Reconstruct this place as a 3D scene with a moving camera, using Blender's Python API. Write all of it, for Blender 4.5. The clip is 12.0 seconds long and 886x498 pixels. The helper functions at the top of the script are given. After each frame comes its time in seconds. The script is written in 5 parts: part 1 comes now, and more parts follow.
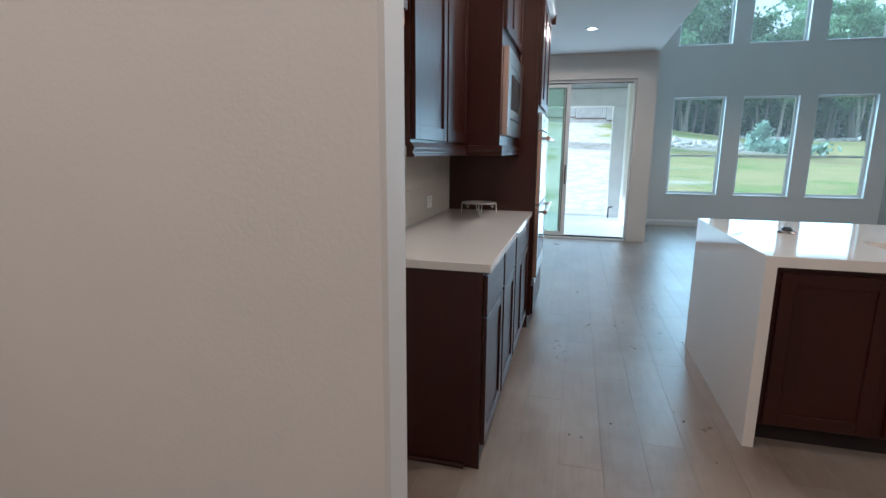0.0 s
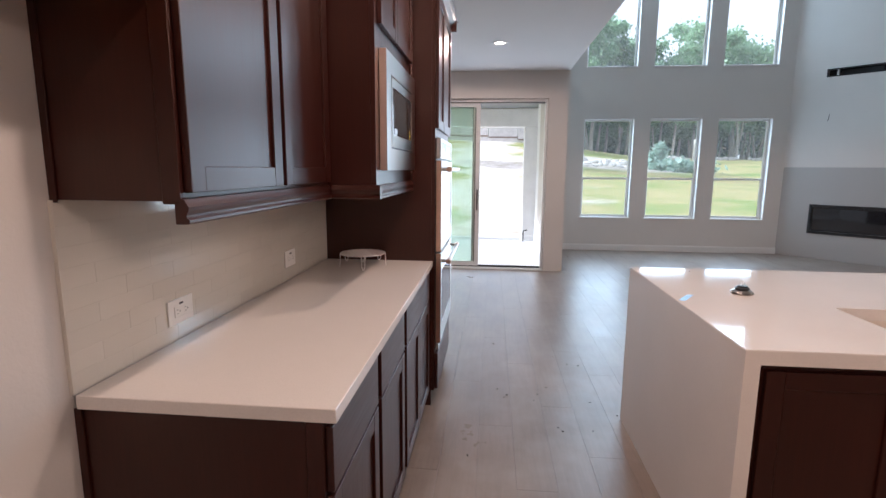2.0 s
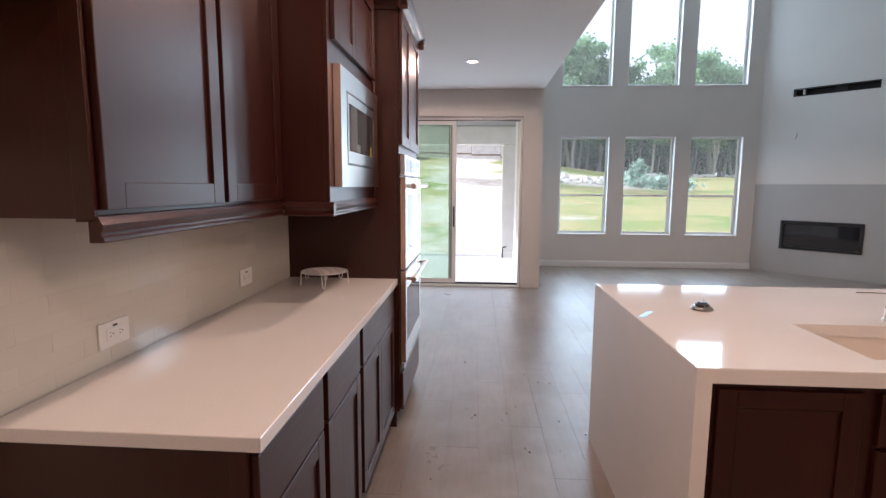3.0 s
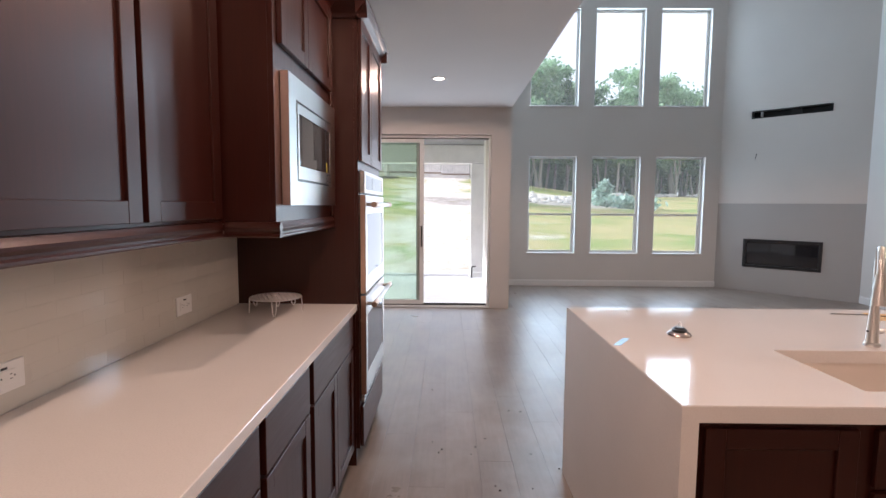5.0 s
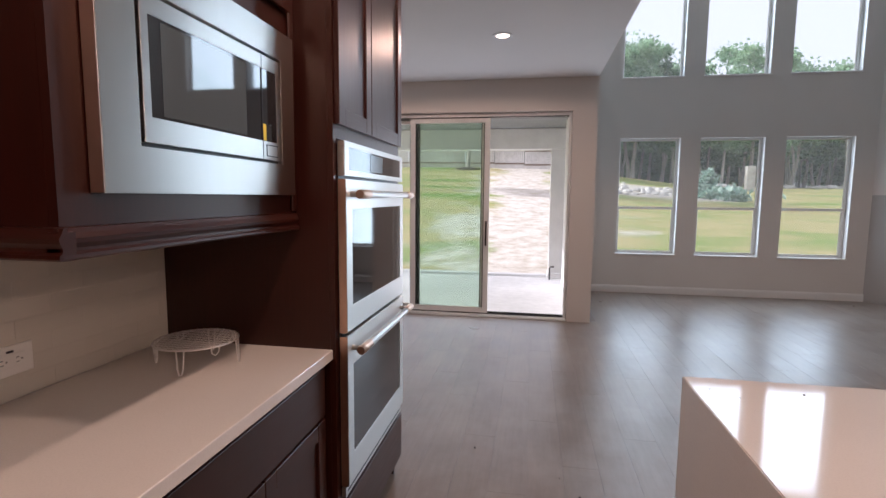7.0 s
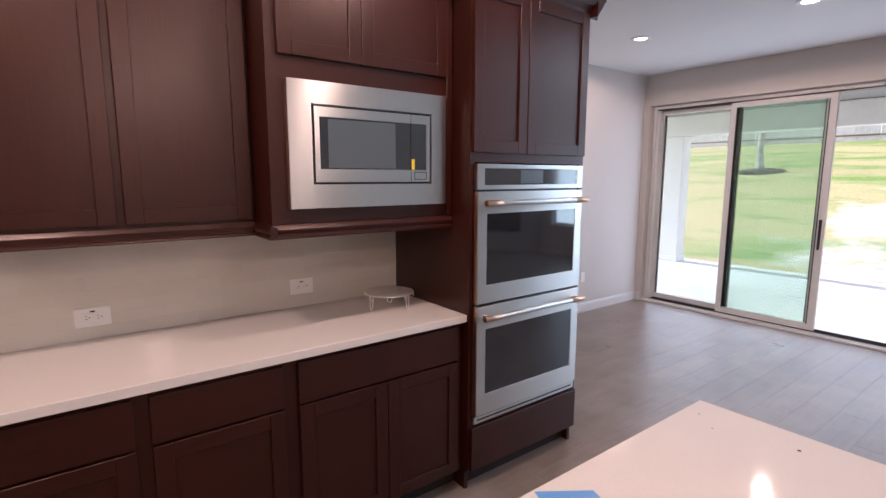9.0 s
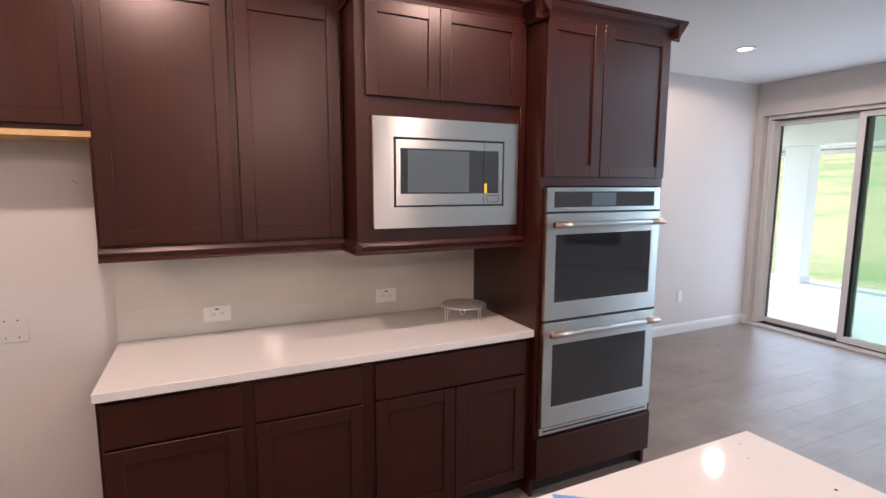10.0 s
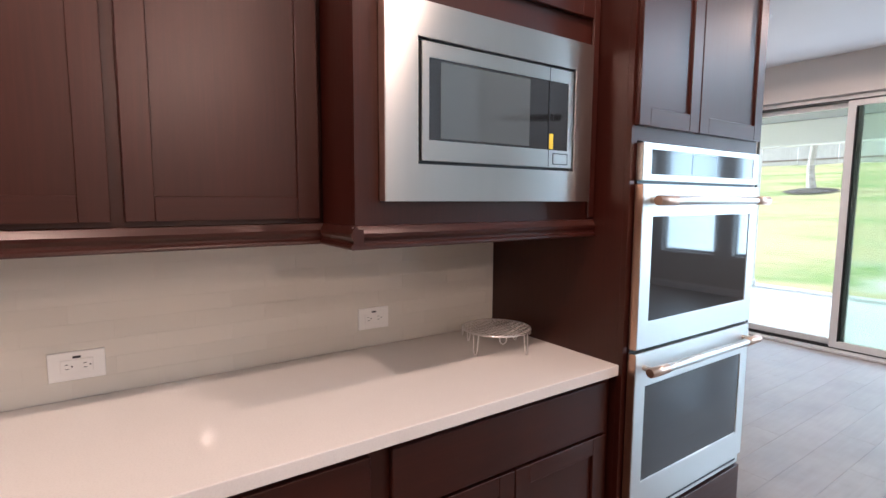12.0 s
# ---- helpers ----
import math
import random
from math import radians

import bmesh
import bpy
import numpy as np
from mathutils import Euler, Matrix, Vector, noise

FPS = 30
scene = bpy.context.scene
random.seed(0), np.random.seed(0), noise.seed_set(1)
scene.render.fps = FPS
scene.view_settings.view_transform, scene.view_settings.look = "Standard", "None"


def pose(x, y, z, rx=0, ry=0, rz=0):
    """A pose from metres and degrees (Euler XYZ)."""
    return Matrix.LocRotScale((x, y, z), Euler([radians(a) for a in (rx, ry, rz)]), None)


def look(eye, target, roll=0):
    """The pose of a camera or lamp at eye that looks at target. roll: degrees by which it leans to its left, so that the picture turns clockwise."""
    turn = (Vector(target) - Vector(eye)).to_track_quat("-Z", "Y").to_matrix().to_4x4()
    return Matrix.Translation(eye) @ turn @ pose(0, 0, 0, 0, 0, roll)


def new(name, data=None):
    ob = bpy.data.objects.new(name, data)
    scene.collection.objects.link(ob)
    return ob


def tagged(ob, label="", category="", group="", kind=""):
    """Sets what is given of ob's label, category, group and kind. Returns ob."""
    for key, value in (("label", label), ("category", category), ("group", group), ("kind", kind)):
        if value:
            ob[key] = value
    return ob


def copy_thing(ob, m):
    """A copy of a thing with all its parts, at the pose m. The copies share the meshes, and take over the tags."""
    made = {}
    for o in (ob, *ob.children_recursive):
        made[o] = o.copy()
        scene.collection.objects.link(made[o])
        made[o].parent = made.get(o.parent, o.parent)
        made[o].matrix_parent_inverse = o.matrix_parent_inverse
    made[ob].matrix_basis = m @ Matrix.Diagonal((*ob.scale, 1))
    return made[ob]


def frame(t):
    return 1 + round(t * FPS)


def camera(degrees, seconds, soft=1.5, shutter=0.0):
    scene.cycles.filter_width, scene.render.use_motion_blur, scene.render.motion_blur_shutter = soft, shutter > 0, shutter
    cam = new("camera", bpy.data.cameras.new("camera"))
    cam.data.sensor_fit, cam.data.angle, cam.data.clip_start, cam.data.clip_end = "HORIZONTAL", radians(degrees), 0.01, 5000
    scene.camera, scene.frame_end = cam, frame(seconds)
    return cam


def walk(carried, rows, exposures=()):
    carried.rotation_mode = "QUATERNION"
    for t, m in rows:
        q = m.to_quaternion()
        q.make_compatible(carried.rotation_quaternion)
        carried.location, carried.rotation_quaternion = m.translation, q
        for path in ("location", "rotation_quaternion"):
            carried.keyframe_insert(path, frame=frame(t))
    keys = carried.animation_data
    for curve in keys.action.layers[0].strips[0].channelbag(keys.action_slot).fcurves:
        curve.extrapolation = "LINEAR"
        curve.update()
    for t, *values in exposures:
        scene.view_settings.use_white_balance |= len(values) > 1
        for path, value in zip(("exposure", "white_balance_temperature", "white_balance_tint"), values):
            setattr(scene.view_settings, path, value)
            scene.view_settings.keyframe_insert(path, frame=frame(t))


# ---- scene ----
cam = camera(83.0, 12.0)
PATH = [
    (0, (-0.078, 0.433, 1.352), (-0.579, 2.332, 0.969), 0.4),
    (0.5, (-0.043, 0.688, 1.438), (-0.465, 2.602, 1.04), 0.4),
    (1, (-0.036, 0.903, 1.46), (-0.375, 2.834, 1.067), 0.4),
    (1.5, (-0.088, 1.127, 1.467), (-0.345, 3.077, 1.104), 0.3),
    (2, (-0.043, 1.312, 1.456), (-0.234, 3.277, 1.139), 0.4),
    (2.5, (0.05, 1.386, 1.446), (-0.105, 3.36, 1.168), 0.3),
    (4.3, (0.085, 1.246, 1.485), (0.025, 3.235, 1.286), 0.5),
    (4.5, (0.079, 1.326, 1.474), (0.038, 3.316, 1.283), 0.4),
    (5, (0.1, 1.541, 1.451), (0.084, 3.534, 1.277), 0.4),
    (5.5, (0.08, 1.829, 1.41), (0.074, 3.821, 1.233), 0.4),
    (6, (0.086, 2.131, 1.402), (0.065, 4.123, 1.228), 0.4),
    (6.5, (0.156, 2.427, 1.431), (0.051, 4.415, 1.236), 0.5),
    (7, (0.284, 2.615, 1.446), (-0.064, 4.574, 1.238), 0.5),
    (7.2, (0.329, 2.679, 1.46), (-0.146, 4.61, 1.241), 0.5),
    (8.8, (1.302, 2.712, 1.562), (-0.206, 3.994, 1.271), 0.2),
    (9, (1.41, 2.712, 1.574), (-0.169, 3.906, 1.287), 0.1),
    (9.5, (1.6, 2.751, 1.616), (-0.108, 3.752, 1.329), 0.1),
    (10, (1.64, 2.745, 1.645), (-0.153, 3.592, 1.389), 0.2),
    (10.5, (1.461, 2.698, 1.621), (-0.391, 3.424, 1.408), 0.3),
    (11, (1.157, 2.603, 1.579), (-0.706, 3.305, 1.385), 0.4),
    (11.3, (0.983, 2.626, 1.518), (-0.858, 3.381, 1.315), 0.3),
    (11.5, (0.87, 2.669, 1.484), (-0.941, 3.497, 1.298), 0.2),
    (12, (0.6, 2.836, 1.456), (-1.039, 3.963, 1.253), 0.3),
]
# The place lies along y: the oven wall at x = -1.03, the sliding door at y = 8.62, the tall windows at y = 10.635.
EXPOSURES = [(0.0, 0.66, 4450, -4), (0.5, 0.80, 4750, 3), (1.0, 0.86, 4900, 8), (2.5, 0.86, 5350, 15), (5.0, 0.76, 5500, 17), (6.0, 0.65, 5600, 19), (7.0, 0.39, 5650, 20), (9.0, 0.90, 5300, 21), (10.0, 1.20, 5120, 13), (11.0, 1.50, 5080, 9), (12.0, 1.30, 5120, 12)]
walk(cam, [(t, look(eye, target, roll)) for t, eye, target, roll in PATH], EXPOSURES)

# ---- light ----
SUN_EL, SUN_AZ = radians(24), radians(-91)
world = bpy.data.worlds.new("sky")
scene.world = world
world.use_nodes = True
wn = world.node_tree.nodes
sky = wn.new("ShaderNodeTexSky")
sky.sky_type, sky.sun_disc, sky.sun_elevation, sky.sun_rotation = "NISHITA", False, SUN_EL, SUN_AZ
sky.air_density, sky.dust_density, sky.ozone_density = 1.0, 8.0, 0.6
haze = wn.new("ShaderNodeMix")
haze.data_type = "RGBA"
haze.inputs[0].default_value, haze.inputs[7].default_value = 0.7, (9.9, 9.35, 9.25, 1)
world.node_tree.links.new(sky.outputs[0], haze.inputs[6])
world.node_tree.links.new(haze.outputs[2], wn["Background"].inputs[0])
wn["Background"].inputs[1].default_value = 0.12


def sun_lamp():
    d = bpy.data.lights.new("sun", "SUN")
    d.energy, d.angle, d.color = 5.0, radians(4), (1.0, 0.95, 0.88)
    ob = new("sun", d)
    way = Vector((math.sin(SUN_AZ) * math.cos(SUN_EL), math.cos(SUN_AZ) * math.cos(SUN_EL), math.sin(SUN_EL)))
    ob.matrix_world = Matrix.Translation((0, 0, 20)) @ way.to_track_quat("Z", "Y").to_matrix().to_4x4()


def area_lamp(name, m, w, h, watts, color):
    d = bpy.data.lights.new(name, "AREA")
    d.shape, d.size, d.size_y, d.energy, d.color = "RECTANGLE", w, h, watts, color
    ob = new(name, d)
    ob.matrix_world = m
    return ob


def down_lamp(x, y, z, watts, color):
    d = bpy.data.lights.new("downlight_lamp", "SPOT")
    d.energy, d.color, d.spot_size, d.spot_blend, d.shadow_soft_size = watts, color, radians(172), 0.12, 0.045
    ob = new("downlight_lamp", d)
    ob.location = (x, y, z)


sun_lamp()
DAY = (0.78, 0.95, 0.97)
WARM = (1.0, 0.67, 0.45)
for k, x in enumerate((1.97, 3.10, 4.25)):
    area_lamp("window_daylight", pose(x, 10.715, 1.45, 90, 0, 180), 0.8, 1.6, 13, DAY)
    area_lamp("window_daylight", pose(x, 10.715, 4.07, 90, 0, 180), 0.8, 1.6, 19, DAY)
area_lamp("door_daylight", pose(-0.7, 8.56, 1.2, 90, 0, 180), 2.6, 2.3, 14, (0.9, 0.97, 1.0))

# ---- materials ----


def material(name, color=(0.5, 0.5, 0.5), rough=0.5, metal=0.0, spec=0.5, coat=0.0, coat_rough=0.05):
    m = bpy.data.materials.new(name)
    m.use_nodes = True
    b = m.node_tree.nodes["Principled BSDF"]
    b.inputs["Base Color"].default_value = (*color, 1)
    b.inputs["Roughness"].default_value = rough
    b.inputs["Metallic"].default_value = metal
    b.inputs["Specular IOR Level"].default_value = spec
    b.inputs["Coat Weight"].default_value = coat
    b.inputs["Coat Roughness"].default_value = coat_rough
    return m


def nodes(m):
    t = m.node_tree
    return t.nodes, t.links, t.nodes["Principled BSDF"]


def coords(m, scale=(1, 1, 1), space="Object", rot=(0, 0, 0)):
    n, l, b = nodes(m)
    if space == "World":
        src = n.new("ShaderNodeNewGeometry").outputs["Position"]
    else:
        src = n.new("ShaderNodeTexCoord").outputs[space]
    mp = n.new("ShaderNodeMapping")
    mp.inputs["Scale"].default_value = scale
    mp.inputs["Rotation"].default_value = rot
    l.new(src, mp.inputs[0])
    return mp.outputs[0]


def noise_tex(m, vec, scale, detail=4, rough=0.55):
    n, l, b = nodes(m)
    t = n.new("ShaderNodeTexNoise")
    t.inputs["Scale"].default_value, t.inputs["Detail"].default_value, t.inputs["Roughness"].default_value = scale, detail, rough
    l.new(vec, t.inputs["Vector"])
    return t.outputs["Fac"]


def ramp(m, fac, stops):
    n, l, b = nodes(m)
    r = n.new("ShaderNodeValToRGB")
    while len(r.color_ramp.elements) < len(stops):
        r.color_ramp.elements.new(0.5)
    for e, (p, c) in zip(r.color_ramp.elements, stops):
        e.position, e.color = p, (*c, 1) if len(c) == 3 else c
    l.new(fac, r.inputs[0])
    return r.outputs[0]


def grey(v):
    return (v, v, v)


def mix(m, fac, a, c, mode="MIX"):
    n, l, b = nodes(m)
    x = n.new("ShaderNodeMix")
    x.data_type, x.blend_type = "RGBA", mode
    for s, v in ((0, fac), (6, a), (7, c)):
        if hasattr(v, "links"):
            l.new(v, x.inputs[s])
        elif s == 0:
            x.inputs[0].default_value = v
        else:
            x.inputs[s].default_value = (*v, 1)
    return x.outputs[2]


def bump(m, height, strength, distance=0.01):
    n, l, b = nodes(m)
    u = n.new("ShaderNodeBump")
    u.inputs["Strength"].default_value, u.inputs["Distance"].default_value = strength, distance
    l.new(height, u.inputs["Height"])
    l.new(u.outputs[0], b.inputs["Normal"])


def into(m, socket, out):
    n, l, b = nodes(m)
    l.new(out, b.inputs[socket])


def wall_paint(name, color, rough=0.6):
    m = material(name, color, rough, spec=0.3)
    v = coords(m, space="World")
    big = noise_tex(m, v, 1.3, 3)
    into(m, "Base Color", ramp(m, big, [(0.3, tuple(c * 0.965 for c in color)), (0.7, color)]))
    fine = noise_tex(m, v, 90, 3)
    bump(m, fine, 0.35, 0.002)
    into(m, "Roughness", ramp(m, noise_tex(m, v, 6, 3), [(0.3, grey(rough - 0.06)), (0.7, grey(rough + 0.06))]))
    return m


def stained_wood(name, grain_axis):
    m = material(name, (0.03, 0.01, 0.008), 0.4, spec=0.26, coat=0.54, coat_rough=0.33)
    nodes(m)[2].inputs["Coat Tint"].default_value = (1.0, 0.86, 0.80, 1)
    nodes(m)[2].inputs["Specular Tint"].default_value = (1.0, 0.72, 0.58, 1)
    sc = {"x": (3, 70, 70), "y": (70, 3, 70), "z": (70, 70, 3)}[grain_axis]
    v = coords(m, sc, "World")
    g = noise_tex(m, v, 1.6, 6, 0.65)
    w = coords(m, (1.4, 1.4, 0.8), "World")
    cloud = noise_tex(m, w, 2.0, 3)
    a = ramp(m, g, [(0.3, (0.023, 0.0040, 0.0023)), (0.52, (0.029, 0.0053, 0.0030)), (0.72, (0.037, 0.0071, 0.0041))])
    c = ramp(m, cloud, [(0.3, grey(0.75)), (0.7, grey(1.1))])
    into(m, "Base Color", mix(m, 1.0, a, c, "MULTIPLY"))
    into(m, "Roughness", ramp(m, g, [(0.3, grey(0.30)), (0.7, grey(0.42))]))
    bump(m, g, 0.008, 0.001)
    return m


def quartz():
    m = material("white_quartz", (0.8, 0.78, 0.75), 0.12, spec=0.42, coat=0.0)
    v = coords(m, space="World")
    f = noise_tex(m, v, 220, 2)
    cl = noise_tex(m, v, 3.0, 4)
    a = ramp(m, f, [(0.35, (0.725, 0.675, 0.625)), (0.55, (0.755, 0.705, 0.655))])
    c = ramp(m, cl, [(0.3, grey(0.96)), (0.7, grey(1.0))])
    into(m, "Base Color", mix(m, 1.0, a, c, "MULTIPLY"))
    into(m, "Roughness", ramp(m, noise_tex(m, v, 9, 3), [(0.35, grey(0.055)), (0.75, grey(0.085))]))
    return m


def steel(name, axis, tint=(0.66, 0.642, 0.61), rough=0.33):
    m = material(name, tint, rough, metal=1.0)
    b = nodes(m)[2]
    b.inputs["Anisotropic"].default_value = 0.92
    b.inputs["Anisotropic Rotation"].default_value = 0.25
    sc = {"y": (40, 0.6, 40), "z": (40, 40, 0.6), "x": (0.6, 40, 40)}[axis]
    sm = noise_tex(m, coords(m, sc, "World"), 1.0, 1)
    into(m, "Base Color", ramp(m, sm, [(0.3, tuple(c * 0.985 for c in tint)), (0.7, tint)]))
    return m


def floor_wood():
    m = material("greige_floor_planks", (0.3, 0.25, 0.2), 0.3, spec=0.5)
    n, l, b = nodes(m)
    oi = n.new("ShaderNodeObjectInfo")
    isl = n.new("ShaderNodeNewGeometry")
    add = n.new("ShaderNodeMath")
    add.operation = "ADD"
    l.new(oi.outputs["Random"], add.inputs[0])
    l.new(isl.outputs["Random Per Island"], add.inputs[1])
    fr = n.new("ShaderNodeMath")
    fr.operation = "FRACT"
    l.new(add.outputs[0], fr.inputs[0])
    tone = ramp(m, fr.outputs[0], [(0.0, (0.222, 0.172, 0.140)), (0.4, (0.235, 0.186, 0.153)), (0.75, (0.247, 0.196, 0.161)), (1.0, (0.228, 0.176, 0.141))])
    v = coords(m, (14, 0.9, 1), "World")
    off = n.new("ShaderNodeVectorMath")
    off.operation = "ADD"
    cx = n.new("ShaderNodeCombineXYZ")
    sc = n.new("ShaderNodeMath")
    sc.operation = "MULTIPLY"
    sc.inputs[1].default_value = 40
    l.new(fr.outputs[0], sc.inputs[0])
    l.new(sc.outputs[0], cx.inputs[2])
    l.new(v, off.inputs[0])
    l.new(cx.outputs[0], off.inputs[1])
    g = noise_tex(m, off.outputs[0], 2.6, 8, 0.7)
    gc = ramp(m, g, [(0.3, grey(0.86)), (0.5, grey(0.98)), (0.72, grey(1.10))])
    c = mix(m, 1.0, tone, gc, "MULTIPLY")
    dust_haze = noise_tex(m, coords(m, (1, 1, 1), "World"), 2.2, 6, 0.6)
    df = ramp(m, dust_haze, [(0.42, grey(0.0)), (0.72, grey(0.42))])
    blot = ramp(m, noise_tex(m, coords(m, (1.6, 0.7, 1), "World"), 1.7, 5, 0.6), [(0.35, (0.84, 0.80, 0.78)), (0.65, (1.12, 1.11, 1.10))])
    c = mix(m, 1.0, c, blot, "MULTIPLY")
    into(m, "Base Color", mix(m, df, c, (0.40, 0.355, 0.31)))
    into(m, "Roughness", ramp(m, dust_haze, [(0.3, grey(0.27)), (0.75, grey(0.44))]))
    bump(m, g, 0.10, 0.002)
    return m


def tile_glaze():
    m = material("greige_glazed_tile", (0.5, 0.46, 0.4), 0.08, spec=0.5)
    n, l, b = nodes(m)
    oi = n.new("ShaderNodeObjectInfo")
    into(m, "Base Color", ramp(m, oi.outputs["Random"], [(0.0, (0.61, 0.572, 0.50)), (1.0, (0.64, 0.602, 0.528))]))
    v = coords(m, space="World")
    bump(m, noise_tex(m, v, 6, 2), 0.07, 0.002)
    return m


def glass(name, tint=(0.97, 1.0, 0.985), film=0.06, film_color=(0.80, 0.87, 0.89)):
    """Clear glass with Fresnel gloss and a translucent film: the view's bright haze put into the pane."""
    m = bpy.data.materials.new(name)
    m.use_nodes = True
    n, l = m.node_tree.nodes, m.node_tree.links
    n.remove(n["Principled BSDF"])
    tr = n.new("ShaderNodeBsdfTransparent")
    tr.inputs[0].default_value = (*tint, 1)
    tl = n.new("ShaderNodeBsdfTranslucent")
    tl.inputs[0].default_value = (*film_color, 1)
    dust_haze = n.new("ShaderNodeMixShader")
    dust_haze.inputs[0].default_value = film
    l.new(tr.outputs[0], dust_haze.inputs[1])
    l.new(tl.outputs[0], dust_haze.inputs[2])
    gl = n.new("ShaderNodeBsdfGlossy")
    gl.inputs["Roughness"].default_value = 0.02
    fr = n.new("ShaderNodeFresnel")
    fr.inputs[0].default_value = 1.35
    mx = n.new("ShaderNodeMixShader")
    l.new(fr.outputs[0], mx.inputs[0])
    l.new(dust_haze.outputs[0], mx.inputs[1])
    l.new(gl.outputs[0], mx.inputs[2])
    l.new(mx.outputs[0], n["Material Output"].inputs[0])
    return m


def glow(name, color, strength):
    m = material(name, color, 0.5)
    n, l, b = nodes(m)
    b.inputs["Emission Color"].default_value = (*color, 1)
    b.inputs["Emission Strength"].default_value = strength
    return m


def speckled(name, stops, scale, rough=0.9, bump_s=0.4, bump_d=0.02, big=0.35):
    m = material(name, stops[0][1], rough, spec=0.2)
    v = coords(m, space="World")
    f = noise_tex(m, v, scale, 6, 0.65)
    c = ramp(m, f, stops)
    c2 = ramp(m, noise_tex(m, v, scale * 0.09, 4), [(0.3, grey(1 - big)), (0.7, grey(1 + big * 0.3))])
    into(m, "Base Color", mix(m, 1.0, c, c2, "MULTIPLY"))
    bump(m, f, bump_s, bump_d)
    return m


def lawn_material():
    m = material("lawn_and_bare_soil", (0.1, 0.15, 0.04), 0.95, spec=0.1)
    v = coords(m, space="World")
    fine = noise_tex(m, v, 9, 6, 0.7)
    green = ramp(m, fine, [(0.3, (0.115, 0.185, 0.035)), (0.7, (0.235, 0.32, 0.085))])
    dry = ramp(m, fine, [(0.3, (0.31, 0.265, 0.11)), (0.7, (0.46, 0.395, 0.20))])
    patch = ramp(m, noise_tex(m, coords(m, (0.35, 1.0, 1.0), "World"), 0.55, 5, 0.6), [(0.36, grey(0)), (0.55, grey(1))])
    g = mix(m, patch, green, dry)
    n, l, b = nodes(m)
    pos = n.new("ShaderNodeNewGeometry").outputs["Position"]
    sep = n.new("ShaderNodeSeparateXYZ")
    l.new(pos, sep.inputs[0])
    wob = noise_tex(m, v, 0.35, 4, 0.6)
    # a worn track of pale soil that runs away from the patio
    a = n.new("ShaderNodeMath"); a.operation = "MULTIPLY_ADD"
    a.inputs[1].default_value, a.inputs[2].default_value = -0.03, 0.0
    l.new(sep.outputs[1], a.inputs[0])
    d = n.new("ShaderNodeMath"); d.operation = "SUBTRACT"
    l.new(sep.outputs[0], d.inputs[0]); l.new(a.outputs[0], d.inputs[1])
    w = n.new("ShaderNodeMath"); w.operation = "MULTIPLY_ADD"
    w.inputs[1].default_value, w.inputs[2].default_value = 9.0, -5.2
    l.new(wob, w.inputs[0])
    s = n.new("ShaderNodeMath"); s.operation = "ADD"
    l.new(d.outputs[0], s.inputs[0]); l.new(w.outputs[0], s.inputs[1])
    ab = n.new("ShaderNodeMath"); ab.operation = "ABSOLUTE"
    l.new(s.outputs[0], ab.inputs[0])
    nr = n.new("ShaderNodeMapRange")
    nr.inputs[1].default_value, nr.inputs[2].default_value, nr.inputs[3].default_value, nr.inputs[4].default_value = 2.9, 1.5, 0.0, 1.0
    l.new(ab.outputs[0], nr.inputs[0])
    soil = ramp(m, noise_tex(m, v, 2.2, 7, 0.7), [(0.3, (0.36, 0.31, 0.23)), (0.5, (0.55, 0.50, 0.42)), (0.7, (0.68, 0.64, 0.57))])
    # bare rubble ground round the rocks in front of the woods
    vd = n.new("ShaderNodeVectorMath"); vd.operation = "MULTIPLY_ADD"
    vd.inputs[1].default_value, vd.inputs[2].default_value = (0.22, 0.21, 0), (-1.55, -6.9, 0)
    l.new(pos, vd.inputs[0])
    ln = n.new("ShaderNodeVectorMath"); ln.operation = "LENGTH"
    l.new(vd.outputs[0], ln.inputs[0])
    sm = n.new("ShaderNodeMath"); sm.operation = "MULTIPLY_ADD"
    sm.inputs[1].default_value, sm.inputs[2].default_value = 0.8, -0.4
    l.new(wob, sm.inputs[0])
    su = n.new("ShaderNodeMath"); su.operation = "ADD"
    l.new(ln.outputs["Value"], su.inputs[0]); l.new(sm.outputs[0], su.inputs[1])
    bare = n.new("ShaderNodeMapRange")
    bare.inputs[1].default_value, bare.inputs[2].default_value, bare.inputs[3].default_value, bare.inputs[4].default_value = 1.1, 0.8, 0.0, 1.0
    l.new(su.outputs[0], bare.inputs[0])
    g = mix(m, bare.outputs[0], g, soil)
    into(m, "Base Color", mix(m, nr.outputs[0], g, soil))
    bump(m, fine, 0.6, 0.05)
    return m


def leaf_material(name, dark, light):
    m = material(name, dark, 0.6, spec=0.25)
    n, l, b = nodes(m)
    g = n.new("ShaderNodeNewGeometry")
    c = ramp(m, g.outputs["Random Per Island"], [(0.0, dark), (1.0, light)])
    into(m, "Base Color", c)
    t = n.new("ShaderNodeBsdfTranslucent")
    l.new(c, t.inputs[0])
    x = n.new("ShaderNodeMixShader")
    x.inputs[0].default_value = 0.45
    l.new(b.outputs[0], x.inputs[1])
    l.new(t.outputs[0], x.inputs[2])
    l.new(x.outputs[0], n["Material Output"].inputs[0])
    return m


